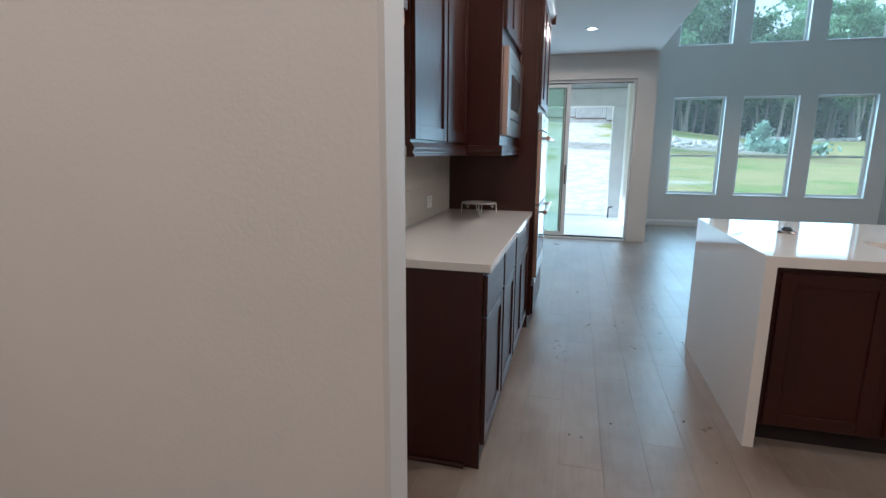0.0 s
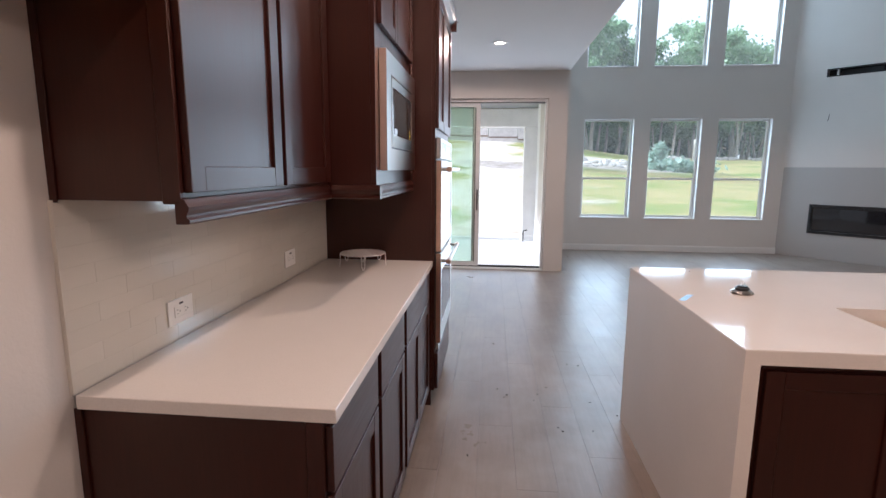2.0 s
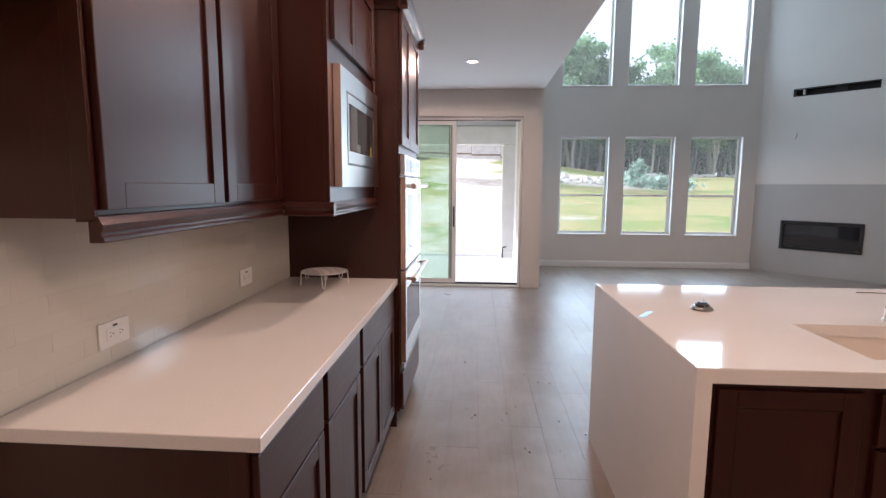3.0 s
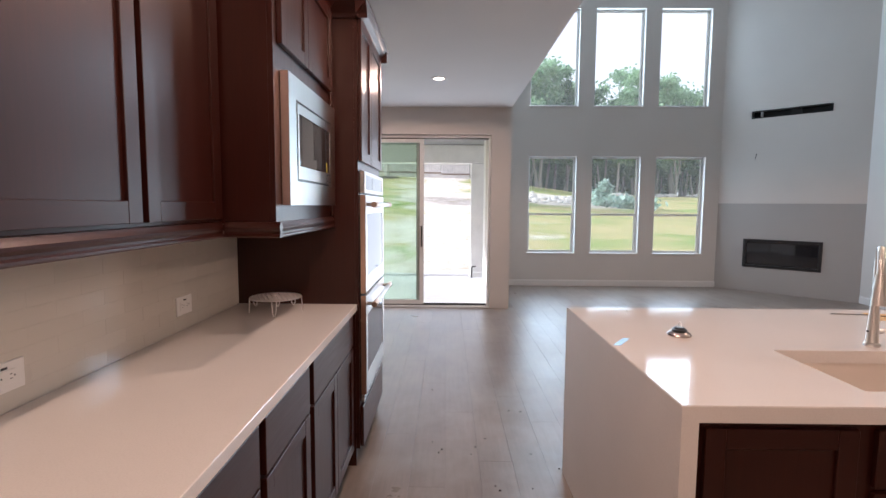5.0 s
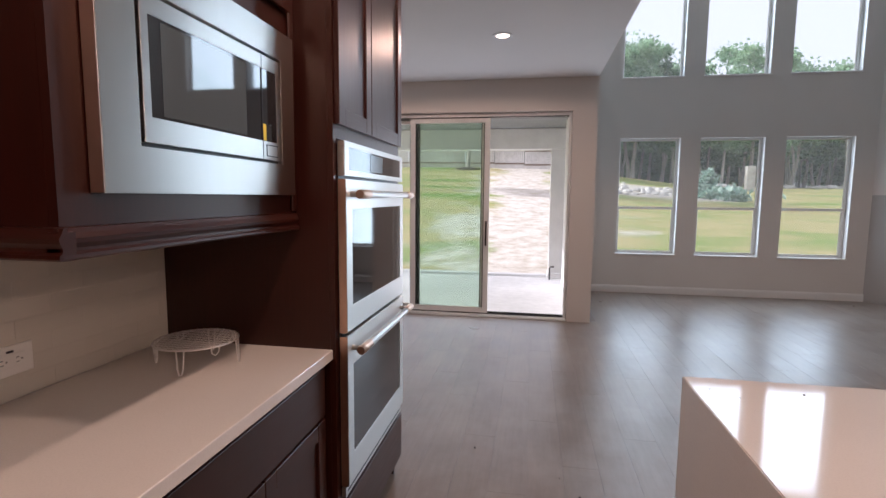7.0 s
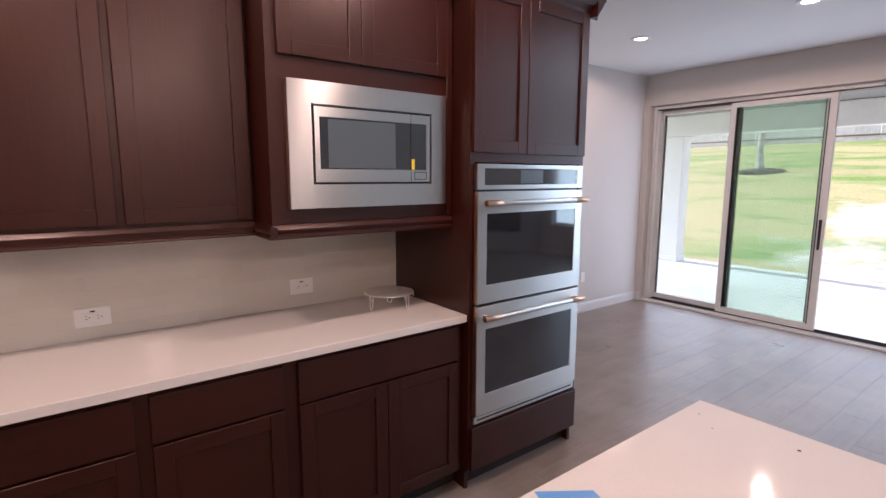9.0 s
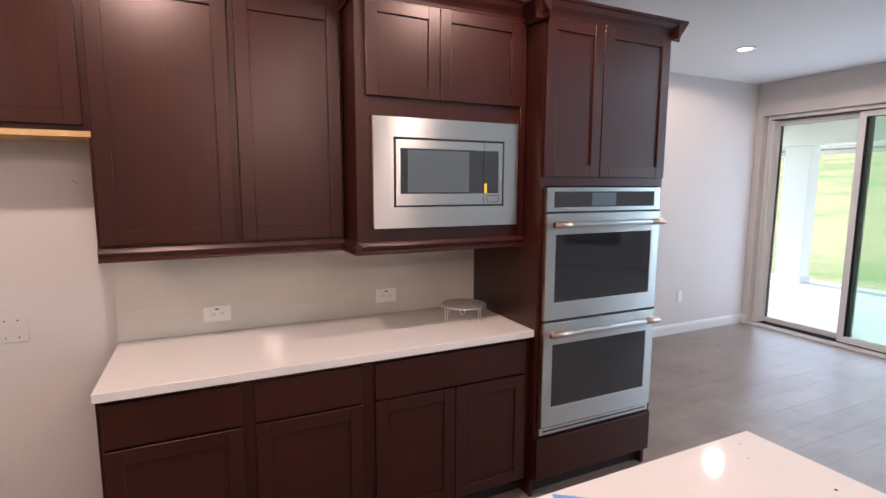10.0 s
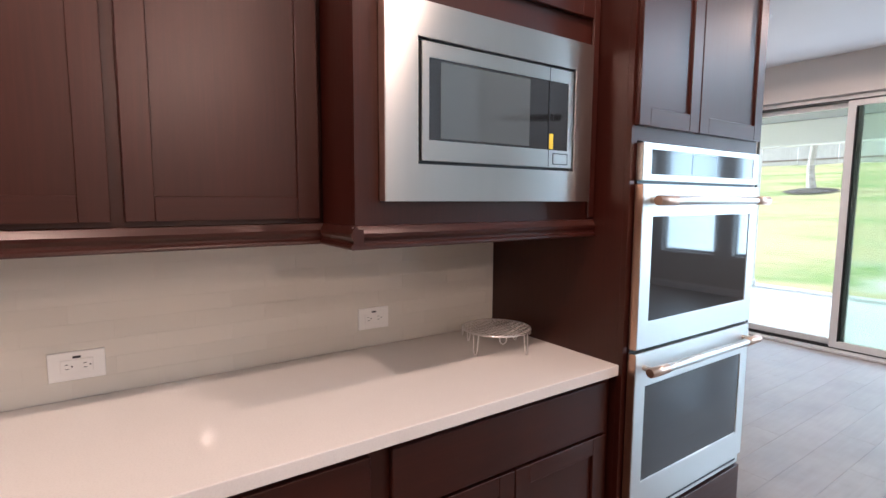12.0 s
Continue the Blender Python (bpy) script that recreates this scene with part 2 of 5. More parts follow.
WALL = wall_paint("greige_wall_paint", (0.62, 0.585, 0.55))
CEIL = wall_paint("white_ceiling_paint", (0.70, 0.685, 0.665), 0.8)
FP_GREY = wall_paint("grey_fireplace_board", (0.40, 0.385, 0.37), 0.7)
TRIM = material("white_trim_paint", (0.70, 0.68, 0.66), 0.4)
WOOD_Z = stained_wood("dark_cherry_upright_grain", "z")
WOOD_Y = stained_wood("dark_cherry_long_grain", "y")
WOOD_X = stained_wood("dark_cherry_cross_grain", "x")
# Near-black for the toe kicks: shade of the recess put into the colour.
WOOD_SHADE = material("cabinet_gap_shade", (0.012, 0.006, 0.005), 0.7)
RAW_WOOD = speckled("raw_plywood", [(0.3, (0.52, 0.33, 0.13)), (0.7, (0.62, 0.42, 0.19))], 12, 0.7, 0.1, 0.002, 0.1)
QUARTZ = quartz()
STEEL = steel("brushed_stainless", "y")
STEEL_Z = steel("brushed_stainless_upright", "z")
CHROME = material("polished_chrome", (0.90, 0.88, 0.86), 0.32, metal=1.0)
DULL_CHROME = material("dull_chrome", (0.34, 0.31, 0.29), 0.22, metal=1.0)
EDGE_WARM_TINT = material("steel_edge_warm_reflection", (0.74, 0.56, 0.47), 0.38, metal=1.0)
# Real copper on the handle caps; on the oven door edges a painted warm reflection.
COPPER_WARM = material("copper_and_warm_reflection", (0.62, 0.42, 0.31), 0.28, metal=1.0)
DARK_GLASS = material("black_oven_glass", (0.020, 0.021, 0.024), 0.04, spec=0.9)
SCREEN = material("dark_display_glass", (0.035, 0.038, 0.042), 0.06, spec=0.9)
MESH_GLASS = material("microwave_window_glass", (0.08, 0.098, 0.108), 0.03, spec=0.9)
BLACK = material("black_plastic", (0.015, 0.015, 0.016), 0.35)
BLACK_METAL = material("black_fireplace_metal", (0.012, 0.012, 0.013), 0.45)
PLATE = material("white_outlet_plastic", (0.80, 0.78, 0.74), 0.3)
GROUT = material("pale_grout", (0.64, 0.602, 0.528), 0.25)
TILE = tile_glaze()
FLOOR = floor_wood()
SEAM = material("floor_seam_shade", (0.23, 0.182, 0.15), 0.5)
VINYL = material("white_vinyl_frame", (0.74, 0.74, 0.73), 0.35)
GLASS = glass("clear_window_glass", film=0.095)
DOOR_GLASS = glass("clear_door_glass", film=0.09)
GREEN_GLASS = glass("green_tinted_door_glass", (0.905, 0.965, 0.925), film=0.07, film_color=(0.80, 0.86, 0.84))
DAYLIGHT_DISC = glow("warm_downlight_disc", (1.0, 0.74, 0.54), 5.0)
RECESS = speckled("mottled_grey_plaster", [(0.35, (0.10, 0.085, 0.08)), (0.65, (0.34, 0.31, 0.29))], 16, 0.9, 0.3, 0.003, 0.2)
YELLOW = material("yellow_sticker", (0.85, 0.66, 0.02), 0.5)
BLUE_TAPE = material("blue_painters_tape", (0.13, 0.34, 0.72), 0.3, spec=0.7)
CONCRETE = speckled("patio_concrete", [(0.3, (0.56, 0.55, 0.53)), (0.7, (0.66, 0.65, 0.63))], 8, 0.85, 0.2, 0.004, 0.15)
STUCCO = speckled("white_stucco", [(0.3, (0.82, 0.82, 0.81)), (0.7, (0.87, 0.87, 0.86))], 60, 0.9, 0.3, 0.003, 0.06)
SOFFIT = speckled("grey_soffit", [(0.3, (0.30, 0.31, 0.31)), (0.7, (0.34, 0.35, 0.35))], 20, 0.8, 0.1, 0.002, 0.1)
LAWN = lawn_material()
BARK = speckled("grey_bark", [(0.3, (0.30, 0.27, 0.235)), (0.7, (0.58, 0.54, 0.49))], 6, 0.95, 0.8, 0.03, 0.3)
LEAF = leaf_material("oak_leaves", (0.18, 0.31, 0.17), (0.43, 0.59, 0.38))
LEAF_CEDAR = leaf_material("cedar_leaves", (0.07, 0.13, 0.07), (0.17, 0.26, 0.14))
# Darker leaf copy: the shade deep in the woods is put into its colour.
LEAF_SHADE = leaf_material("shaded_undergrowth_leaves", (0.04, 0.075, 0.045), (0.12, 0.19, 0.11))
CACTUS = leaf_material("blue_green_pads", (0.24, 0.36, 0.29), (0.50, 0.62, 0.54))
ROCK = speckled("pale_limestone", [(0.3, (0.35, 0.33, 0.30)), (0.7, (0.60, 0.58, 0.54))], 3, 0.95, 0.5, 0.05, 0.2)
FENCE = speckled("weathered_fence_wood", [(0.3, (0.58, 0.55, 0.53)), (0.7, (0.76, 0.73, 0.70))], 3, 0.9, 0.2, 0.01, 0.3)
FENCE_RAIL = speckled("brown_fence_rail", [(0.3, (0.20, 0.15, 0.12)), (0.7, (0.32, 0.25, 0.20))], 3, 0.9, 0.2, 0.01, 0.3)
MULCH = speckled("dark_mulch", [(0.3, (0.04, 0.03, 0.025)), (0.7, (0.09, 0.07, 0.05))], 12, 0.95)

# ---- building helpers ----
PLACE = {}


def thing(name, at, label, category, group=""):
    ob = new(name)
    ob.empty_display_size = 0.1
    ob.location = at
    PLACE[ob.name] = Vector(at)
    return tagged(ob, label, category, group)


def base_of(parent):
    return PLACE.get(parent.name, Vector((0, 0, 0))) if parent else Vector((0, 0, 0))


def part(name, bm, mat, parent=None, label="", kind="", category="", smooth=False, group=""):
    """One mesh object out of a bmesh whose vertices are in world metres."""
    bm.normal_update()
    vs = [v.co for v in bm.verts]
    lo = Vector([min(v[i] for v in vs) for i in range(3)])
    hi = Vector([max(v[i] for v in vs) for i in range(3)])
    c = Vector(((lo.x + hi.x) / 2, (lo.y + hi.y) / 2, lo.z))
    bmesh.ops.translate(bm, verts=bm.verts, vec=-c)
    me = bpy.data.meshes.new(name)
    if smooth:
        for f in bm.faces:
            f.smooth = True
    bm.to_mesh(me)
    bm.free()
    for mm in (mat if isinstance(mat, (list, tuple)) else [mat]):
        me.materials.append(mm)
    ob = new(name, me)
    if smooth:
        me.set_sharp_from_angle(angle=radians(38))
    ob.parent = parent
    ob.location = c - base_of(parent)
    PLACE[ob.name] = c
    return tagged(ob, label, category, group, kind)


def add_box(bm, x0, x1, y0, y1, z0, z1, bevel=0.0, index=0):
    r = bmesh.ops.create_cube(bm, size=1.0)
    vs = r["verts"]
    for v in vs:
        v.co = Vector((x0 + (v.co.x + 0.5) * (x1 - x0), y0 + (v.co.y + 0.5) * (y1 - y0), z0 + (v.co.z + 0.5) * (z1 - z0)))
    fs = {f for v in vs for f in v.link_faces}
    if index:
        for f in fs:
            f.material_index = index
    if bevel:
        es = list({e for v in vs for e in v.link_edges})
        bmesh.ops.bevel(bm, geom=es, offset=bevel, segments=1, affect="EDGES")


def box(name, x0, x1, y0, y1, z0, z1, mat, parent=None, bevel=0.0, **kw):
    bm = bmesh.new()
    add_box(bm, x0, x1, y0, y1, z0, z1, bevel)
    return part(name, bm, mat, parent, **kw)


def boxes(name, dims, mat, parent=None, bevel=0.0, **kw):
    bm = bmesh.new()
    for d in dims:
        add_box(bm, *d, bevel)
    return part(name, bm, mat, parent, **kw)


def add_tube(bm, points, radius, sides=10, caps=True):
    """A tube along points; radius may be a list."""
    pts = [Vector(p) for p in points]
    rs = radius if isinstance(radius, (list, tuple)) else [radius] * len(pts)
    rings, ref = [], None
    for i, p in enumerate(pts):
        d = (pts[min(i + 1, len(pts) - 1)] - pts[max(i - 1, 0)]).normalized()
        if ref is None:
            ref = d.orthogonal().normalized()
        ref = (ref - d * ref.dot(d)).normalized()
        o = d.cross(ref)
        rings.append([bm.verts.new(p + rs[i] * (math.cos(a) * ref + math.sin(a) * o)) for a in (2 * math.pi * k / sides for k in range(sides))])
    for a, b in zip(rings, rings[1:]):
        for k in range(sides):
            bm.faces.new((a[k], a[(k + 1) % sides], b[(k + 1) % sides], b[k]))
    if caps:
        bm.faces.new(rings[0][::-1])
        bm.faces.new(rings[-1])


def ring(name, x0, x1, outer, inner, mat, parent=None, bevel=0.0, **kw):
    """A flat frame that faces x: outer and inner are (y0, y1, z0, z1)."""
    bm = bmesh.new()
    c = lambda r, x: [bm.verts.new((x, y, z)) for y, z in ((r[0], r[2]), (r[1], r[2]), (r[1], r[3]), (r[0], r[3]))]
    of, inf, ob, ib = c(outer, x1), c(inner, x1), c(outer, x0), c(inner, x0)
    for k in range(4):
        q = (k + 1) % 4
        for f in ((of[k], of[q], inf[q], inf[k]), (ob[k], ib[k], ib[q], ob[q]), (of[k], ob[k], ob[q], of[q]), (inf[k], inf[q], ib[q], ib[k])):
            bm.faces.new(f)
    bmesh.ops.recalc_face_normals(bm, faces=bm.faces)
    if bevel:
        bmesh.ops.bevel(bm, geom=[e for e in bm.edges if e.calc_face_angle(0) > 1 and min(v.co.x for v in e.verts) > x1 - 1e-6], offset=bevel, segments=2, affect="EDGES")
    return part(name, bm, mat, parent, **kw)


def tube(name, points, radius, mat, parent=None, sides=10, **kw):
    bm = bmesh.new()
    add_tube(bm, points, radius, sides)
    return part(name, bm, mat, parent, smooth=True, **kw)


def add_profile(bm, outline, axis, a0, a1):
    """A closed outline of (u, z) swept along x or y; u is the other ground axis."""
    ends = []
    for a in (a0, a1):
        ends.append([bm.verts.new((a, u, z) if axis == "x" else (u, a, z)) for u, z in outline])
    k = len(outline)
    for i in range(k):
        bm.faces.new((ends[0][i], ends[0][(i + 1) % k], ends[1][(i + 1) % k], ends[1][i]))
    bm.faces.new(ends[0][::-1])
    bm.faces.new(ends[1])
    bmesh.ops.recalc_face_normals(bm, faces=bm.faces)


def side_map(side, plane):
    """Turns (along, out, up) extents into box extents for a front that faces +x or -y."""
    if side == "x":
        return lambda a0, a1, o0, o1, z0, z1: (plane + o0, plane + o1, a0, a1, z0, z1)
    return lambda a0, a1, o0, o1, z0, z1: (a0, a1, plane - o1, plane - o0, z0, z1)


def shaker(name, side, plane, a0, a1, z0, z1, parent, rail=0.058, thick=0.020, label=""):
    """A shaker door with its back on the plane: four rails round a recessed panel."""
    mp = side_map(side, plane)
    door = box(name, *mp(a0 + rail - 0.004, a1 - rail + 0.004, 0.002, thick - 0.010, z0 + rail - 0.004, z1 - rail + 0.004), WOOD_Z, parent, label=label)
    for p in (a0, a1 - rail):
        box("stile", *mp(p, p + rail, 0.001, thick, z0, z1), WOOD_Z, door, 0.0016)
    wide = WOOD_Y if side == "x" else WOOD_X
    for z in (z0, z1 - rail):
        box("rail", *mp(a0 + rail, a1 - rail, 0.001, thick - 0.0006, z, z + rail), wide, door, 0.0016)
    return door


def slab_front(name, side, plane, a0, a1, z0, z1, parent):
    return box(name, *side_map(side, plane)(a0, a1, 0.001, 0.020, z0, z1), WOOD_Y if side == "x" else WOOD_X, parent, 0.002)


def wall_with_holes(name, axis, plane0, plane1, a0, a1, z0, z1, holes, mat, **kw):
    """A wall across y (axis 'y') or across x, between two planes, cut by holes (a0, a1, z0, z1)."""
    al = sorted({a0, a1, *[h[0] for h in holes], *[h[1] for h in holes]})
    zl = sorted({z0, z1, *[h[2] for h in holes], *[h[3] for h in holes]})
    bm = bmesh.new()
    for p, q in zip(al, al[1:]):
        run = None
        for r, s in zip(zl, zl[1:]):
            inside = any(h[0] < (p + q) / 2 < h[1] and h[2] < (r + s) / 2 < h[3] for h in holes)
            if inside:
                run = None
                continue
            if axis == "y":
                add_box(bm, p, q, plane0, plane1, r, s)
            else:
                add_box(bm, plane0, plane1, p, q, r, s)
    bmesh.ops.remove_doubles(bm, verts=bm.verts, dist=1e-5)
    seen = {}
    for f in bm.faces:
        seen.setdefault(tuple(round(c, 4) for c in f.calc_center_median()), []).append(f)
    bmesh.ops.delete(bm, geom=[f for fs in seen.values() if len(fs) > 1 for f in fs], context="FACES")
    return part(name, bm, mat, None, kind="structure", category="wall", **kw)


# ---- structure ----
C_LOW, C_HIGH = 2.79, 5.7
WX = -1.038
LOWER = [(1.555, 2.41), (2.69, 3.555), (3.83, 4.71)]
floor = box("floor", -3.2, 6.43, -3.2, 8.62, -0.12, -0.004, SEAM, kind="structure", category="floor")
box("floor_great_room", 0.90, 6.50, 8.6205, 10.70, -0.12, -0.004, SEAM, kind="structure", category="floor")
wall_kitchen = box("wall_kitchen", WX - 0.13, WX, 1.371, 5.06, -0.004, C_LOW, WALL, kind="structure", category="wall")
box("wall_stub", -3.2, -0.400, 1.254, 1.370, -0.004, C_LOW, WALL, bevel=0.009, kind="structure", category="wall")
box("wall_return", -2.17, WX - 0.13, 4.94, 5.06, -0.004, C_LOW, WALL, kind="structure", category="wall")
box("wall_nook_west", -2.30, -2.17, 4.94, 8.84, -0.004, C_LOW, WALL, kind="structure", category="wall")
wall_door = wall_with_holes("wall_patio_door", "y", 8.54, 8.78, -2.17, 0.975, -0.004, C_LOW, [(-2.09, 0.705, -0.004, 2.425)], WALL)
box("wall_great_room_west", 0.80, 0.975, 8.785, 10.63, -0.004, C_HIGH, WALL, kind="structure", category="wall")
box("wall_above_patio_door", 0.80, 0.975, 4.80, 8.78, C_LOW + 0.25, C_HIGH, WALL, kind="structure", category="wall")
box("wall_above_kitchen", 0.975, 6.43, 4.65, 4.80, C_LOW + 0.002, C_HIGH, WALL, kind="structure", category="wall")
holes = [(a, b, 0.60, 2.34) for a, b in LOWER] + [(a, b, 3.22, 4.90) for a, b in LOWER]
wall_windows = wall_with_holes("wall_tall_windows", "y", 10.635, 10.80, 0.80, 6.56, -0.004, C_HIGH, holes, WALL)
box("wall_great_room_east", 6.43, 6.56, -3.2, 10.63, -0.004, C_HIGH, WALL, kind="structure", category="wall")
box("wall_south", -3.2, 6.43, -3.2, -3.07, -0.004, C_LOW, WALL, kind="structure", category="wall")
box("wall_hall_west", -3.33, -3.2, -3.2, 1.37, -0.004, C_LOW, WALL, kind="structure", category="wall")
box("ceiling_low", -3.2, 0.975, -3.2, 8.78, C_LOW, C_LOW + 0.25, CEIL, kind="structure", category="ceiling")
box("ceiling_kitchen", 0.975, 6.43, -3.2, 4.80, C_LOW, C_LOW + 0.25, CEIL, kind="structure", category="ceiling")
box("ceiling_high", 0.80, 6.56, 4.65, 10.80, C_HIGH, C_HIGH + 0.2, CEIL, kind="structure", category="ceiling")


def baseboard(name, axis, plane, out, a0, a1):
    s = 1 if out > 0 else -1
    o = [(plane, 0.0), (plane + s * 0.014, 0.0), (plane + s * 0.014, 0.085), (plane + s * 0.009, 0.10), (plane + s * 0.007, 0.108), (plane, 0.110)]
    bm = bmesh.new()
    add_profile(bm, o, axis, a0, a1)
    return part(name, bm, TRIM, None, kind="structure", category="baseboard")


baseboard("baseboard", "x", 10.635, -1, 0.98, 4.98)
baseboard("baseboard", "y", -2.17, 1, 5.06, 8.53)
baseboard("baseboard", "x", 8.54, -1, -2.16, -2.10)
baseboard("baseboard", "y", WX, 1, 1.371, 2.34)
baseboard("baseboard", "x", 1.254, -1, -3.2, -0.40)
baseboard("baseboard", "y", -0.400, 1, 1.24, 1.372)

# the corner wall with the fireplace runs at 45 degrees
DIAG = Matrix.Translation((4.955, 10.655, 0)) @ Matrix.Rotation(radians(-45), 4, "Z")


def diag_boxes(name, dims, mat, parent=None, bevel=0.0, **kw):
    bm = bmesh.new()
    for u0, u1, out0, out1, z0, z1 in dims:
        add_box(bm, u0, u1, -out1, -out0, z0, z1, bevel)
    bmesh.ops.transform(bm, matrix=DIAG, verts=bm.verts)
    return part(name, bm, mat, parent, **kw)


FU0, FU1, FZ0, FZ1 = 0.463, 1.590, 0.418, 0.908
SU0, SU1, SZ0, SZ1 = 0.483, 1.595, 2.955, 3.080
diag_boxes("wall_fireplace", [(-0.02, 2.10, -0.10, 0, 1.518, SZ0), (-0.02, SU0, -0.10, 0, SZ0, SZ1), (SU1, 2.10, -0.10, 0, SZ0, SZ1), (-0.02, 2.10, -0.10, 0, SZ1, C_HIGH)], WALL, kind="structure", category="wall")
diag_boxes("fireplace_surround_board", [(-0.02, FU0, -0.10, 0.0, -0.004, 1.518), (FU1, 2.10, -0.10, 0.0, -0.004, 1.518), (FU0, FU1, -0.10, 0.0, -0.004, FZ0), (FU0, FU1, -0.10, 0.0, FZ1, 1.518)], FP_GREY, kind="structure", category="wall")
baseboard("baseboard", "y", 6.43, -1, 4.80, 9.17)

# planks of the floor that the camera passes nearest, each a piece of its own
PLANK_W, PLANK_L = 0.190, 1.52
plank_meshes = {}


def plank(x0, x1, y0, y1):
    w, l = x1 - x0 - 0.0006, y1 - y0 - 0.0007
    key = (round(w, 4), round(l, 4))
    if key not in plank_meshes:
        bm = bmesh.new()
        add_box(bm, -w / 2, w / 2, -l / 2, l / 2, -0.008, 0, 0.0005)
        me = bpy.data.meshes.new("floor_plank")
        bm.to_mesh(me)
        bm.free()
        me.materials.append(FLOOR)
        plank_meshes[key] = me
    ob = new("floor_plank", plank_meshes[key])
    ob.parent = floor
    ob.location = Vector(((x0 + x1) / 2, (y0 + y1) / 2, 0)) - PLACE[floor.name]


def lay_floor():
    rnd = random.Random(5)
    far = bmesh.new()
    col = 0
    x = -3.32
    while x < 6.43:
        x1 = min(x + PLANK_W, 6.43)
        y = -3.2 - PLANK_L * ((col * 0.37 + rnd.uniform(-0.06, 0.06)) % 1.0)
        y_end = 10.63 if x > 0.97 else 8.618
        while y < y_end:
            y0, y1 = max(y, -3.2), min(y + PLANK_L, y_end)
            y += PLANK_L
            if y1 - y0 < 0.05:
                continue
            near = -1.0 < (x + x1) / 2 < 4.0 and y1 > 0.3 and y0 < 9.5 or (-2.2 < x < 0 and y0 > 4.6)
            if near:
                plank(x, x1, y0, y1)
            else:
                w = 0.0013
                add_box(far, x + w, x1 - w, y0 + w, y1 - w, -0.008, 0)
        x = x1
        col += 1
    part("floor_planks", far, FLOOR, floor, kind="stuff")


# ---- windows ----
def tall_window(x0, x1, z0, z1, sash):
    """A white vinyl window, set 9 cm deep in the wall; a meeting rail where it slides."""
    y0, y1 = 10.728, 10.780
    w = thing("window", ((x0 + x1) / 2, y0, z0), "white vinyl %s window set deep in drywall" % ("single-hung" if sash else "fixed upper"), "window", "great room windows")
    w["kind"] = "structure"
    f = 0.030
    boxes("window_frame", [(x0, x0 + f, y0, y1, z0, z1), (x1 - f, x1, y0, y1, z0, z1), (x0 + f, x1 - f, y0, y1, z1 - f, z1), (x0 + f, x1 - f, y0, y1, z0, z0 + f)], VINYL, w, 0.002)
    if sash:
        zm = z0 + 0.70
        box("meeting_rail", x0 + f, x1 - f, y0 + 0.004, y1 - 0.006, zm - 0.018, zm + 0.018, VINYL, w, 0.002)
        g = 0.014
        boxes("sash", [(x0 + f, x0 + f + g, y0 + 0.008, y1 - 0.01, z0 + f, zm - 0.018), (x1 - f - g, x1 - f, y0 + 0.008, y1 - 0.01, z0 + f, zm - 0.018), (x0 + f + g, x1 - f - g, y0 + 0.008, y1 - 0.01, z0 + f, z0 + f + g)], VINYL, w)
        panes = [(z0 + f, zm - 0.018), (zm + 0.018, z1 - f)]
    else:
        panes = [(z0 + f, z1 - f)]
    for a, b in panes:
        p = box("pane", x0 + f, x1 - f, 10.757, 10.761, a, b, GLASS, w)
        p.visible_shadow = False
    box("window_sill", x0 - 0.012, x1 + 0.012, 10.617, y0, z0 - 0.016, z0 + 0.004, TRIM, w, 0.003)


for a, b in LOWER:
    tall_window(a, b, 0.602, 2.338, True)
    tall_window(a, b, 3.222, 4.898, False)


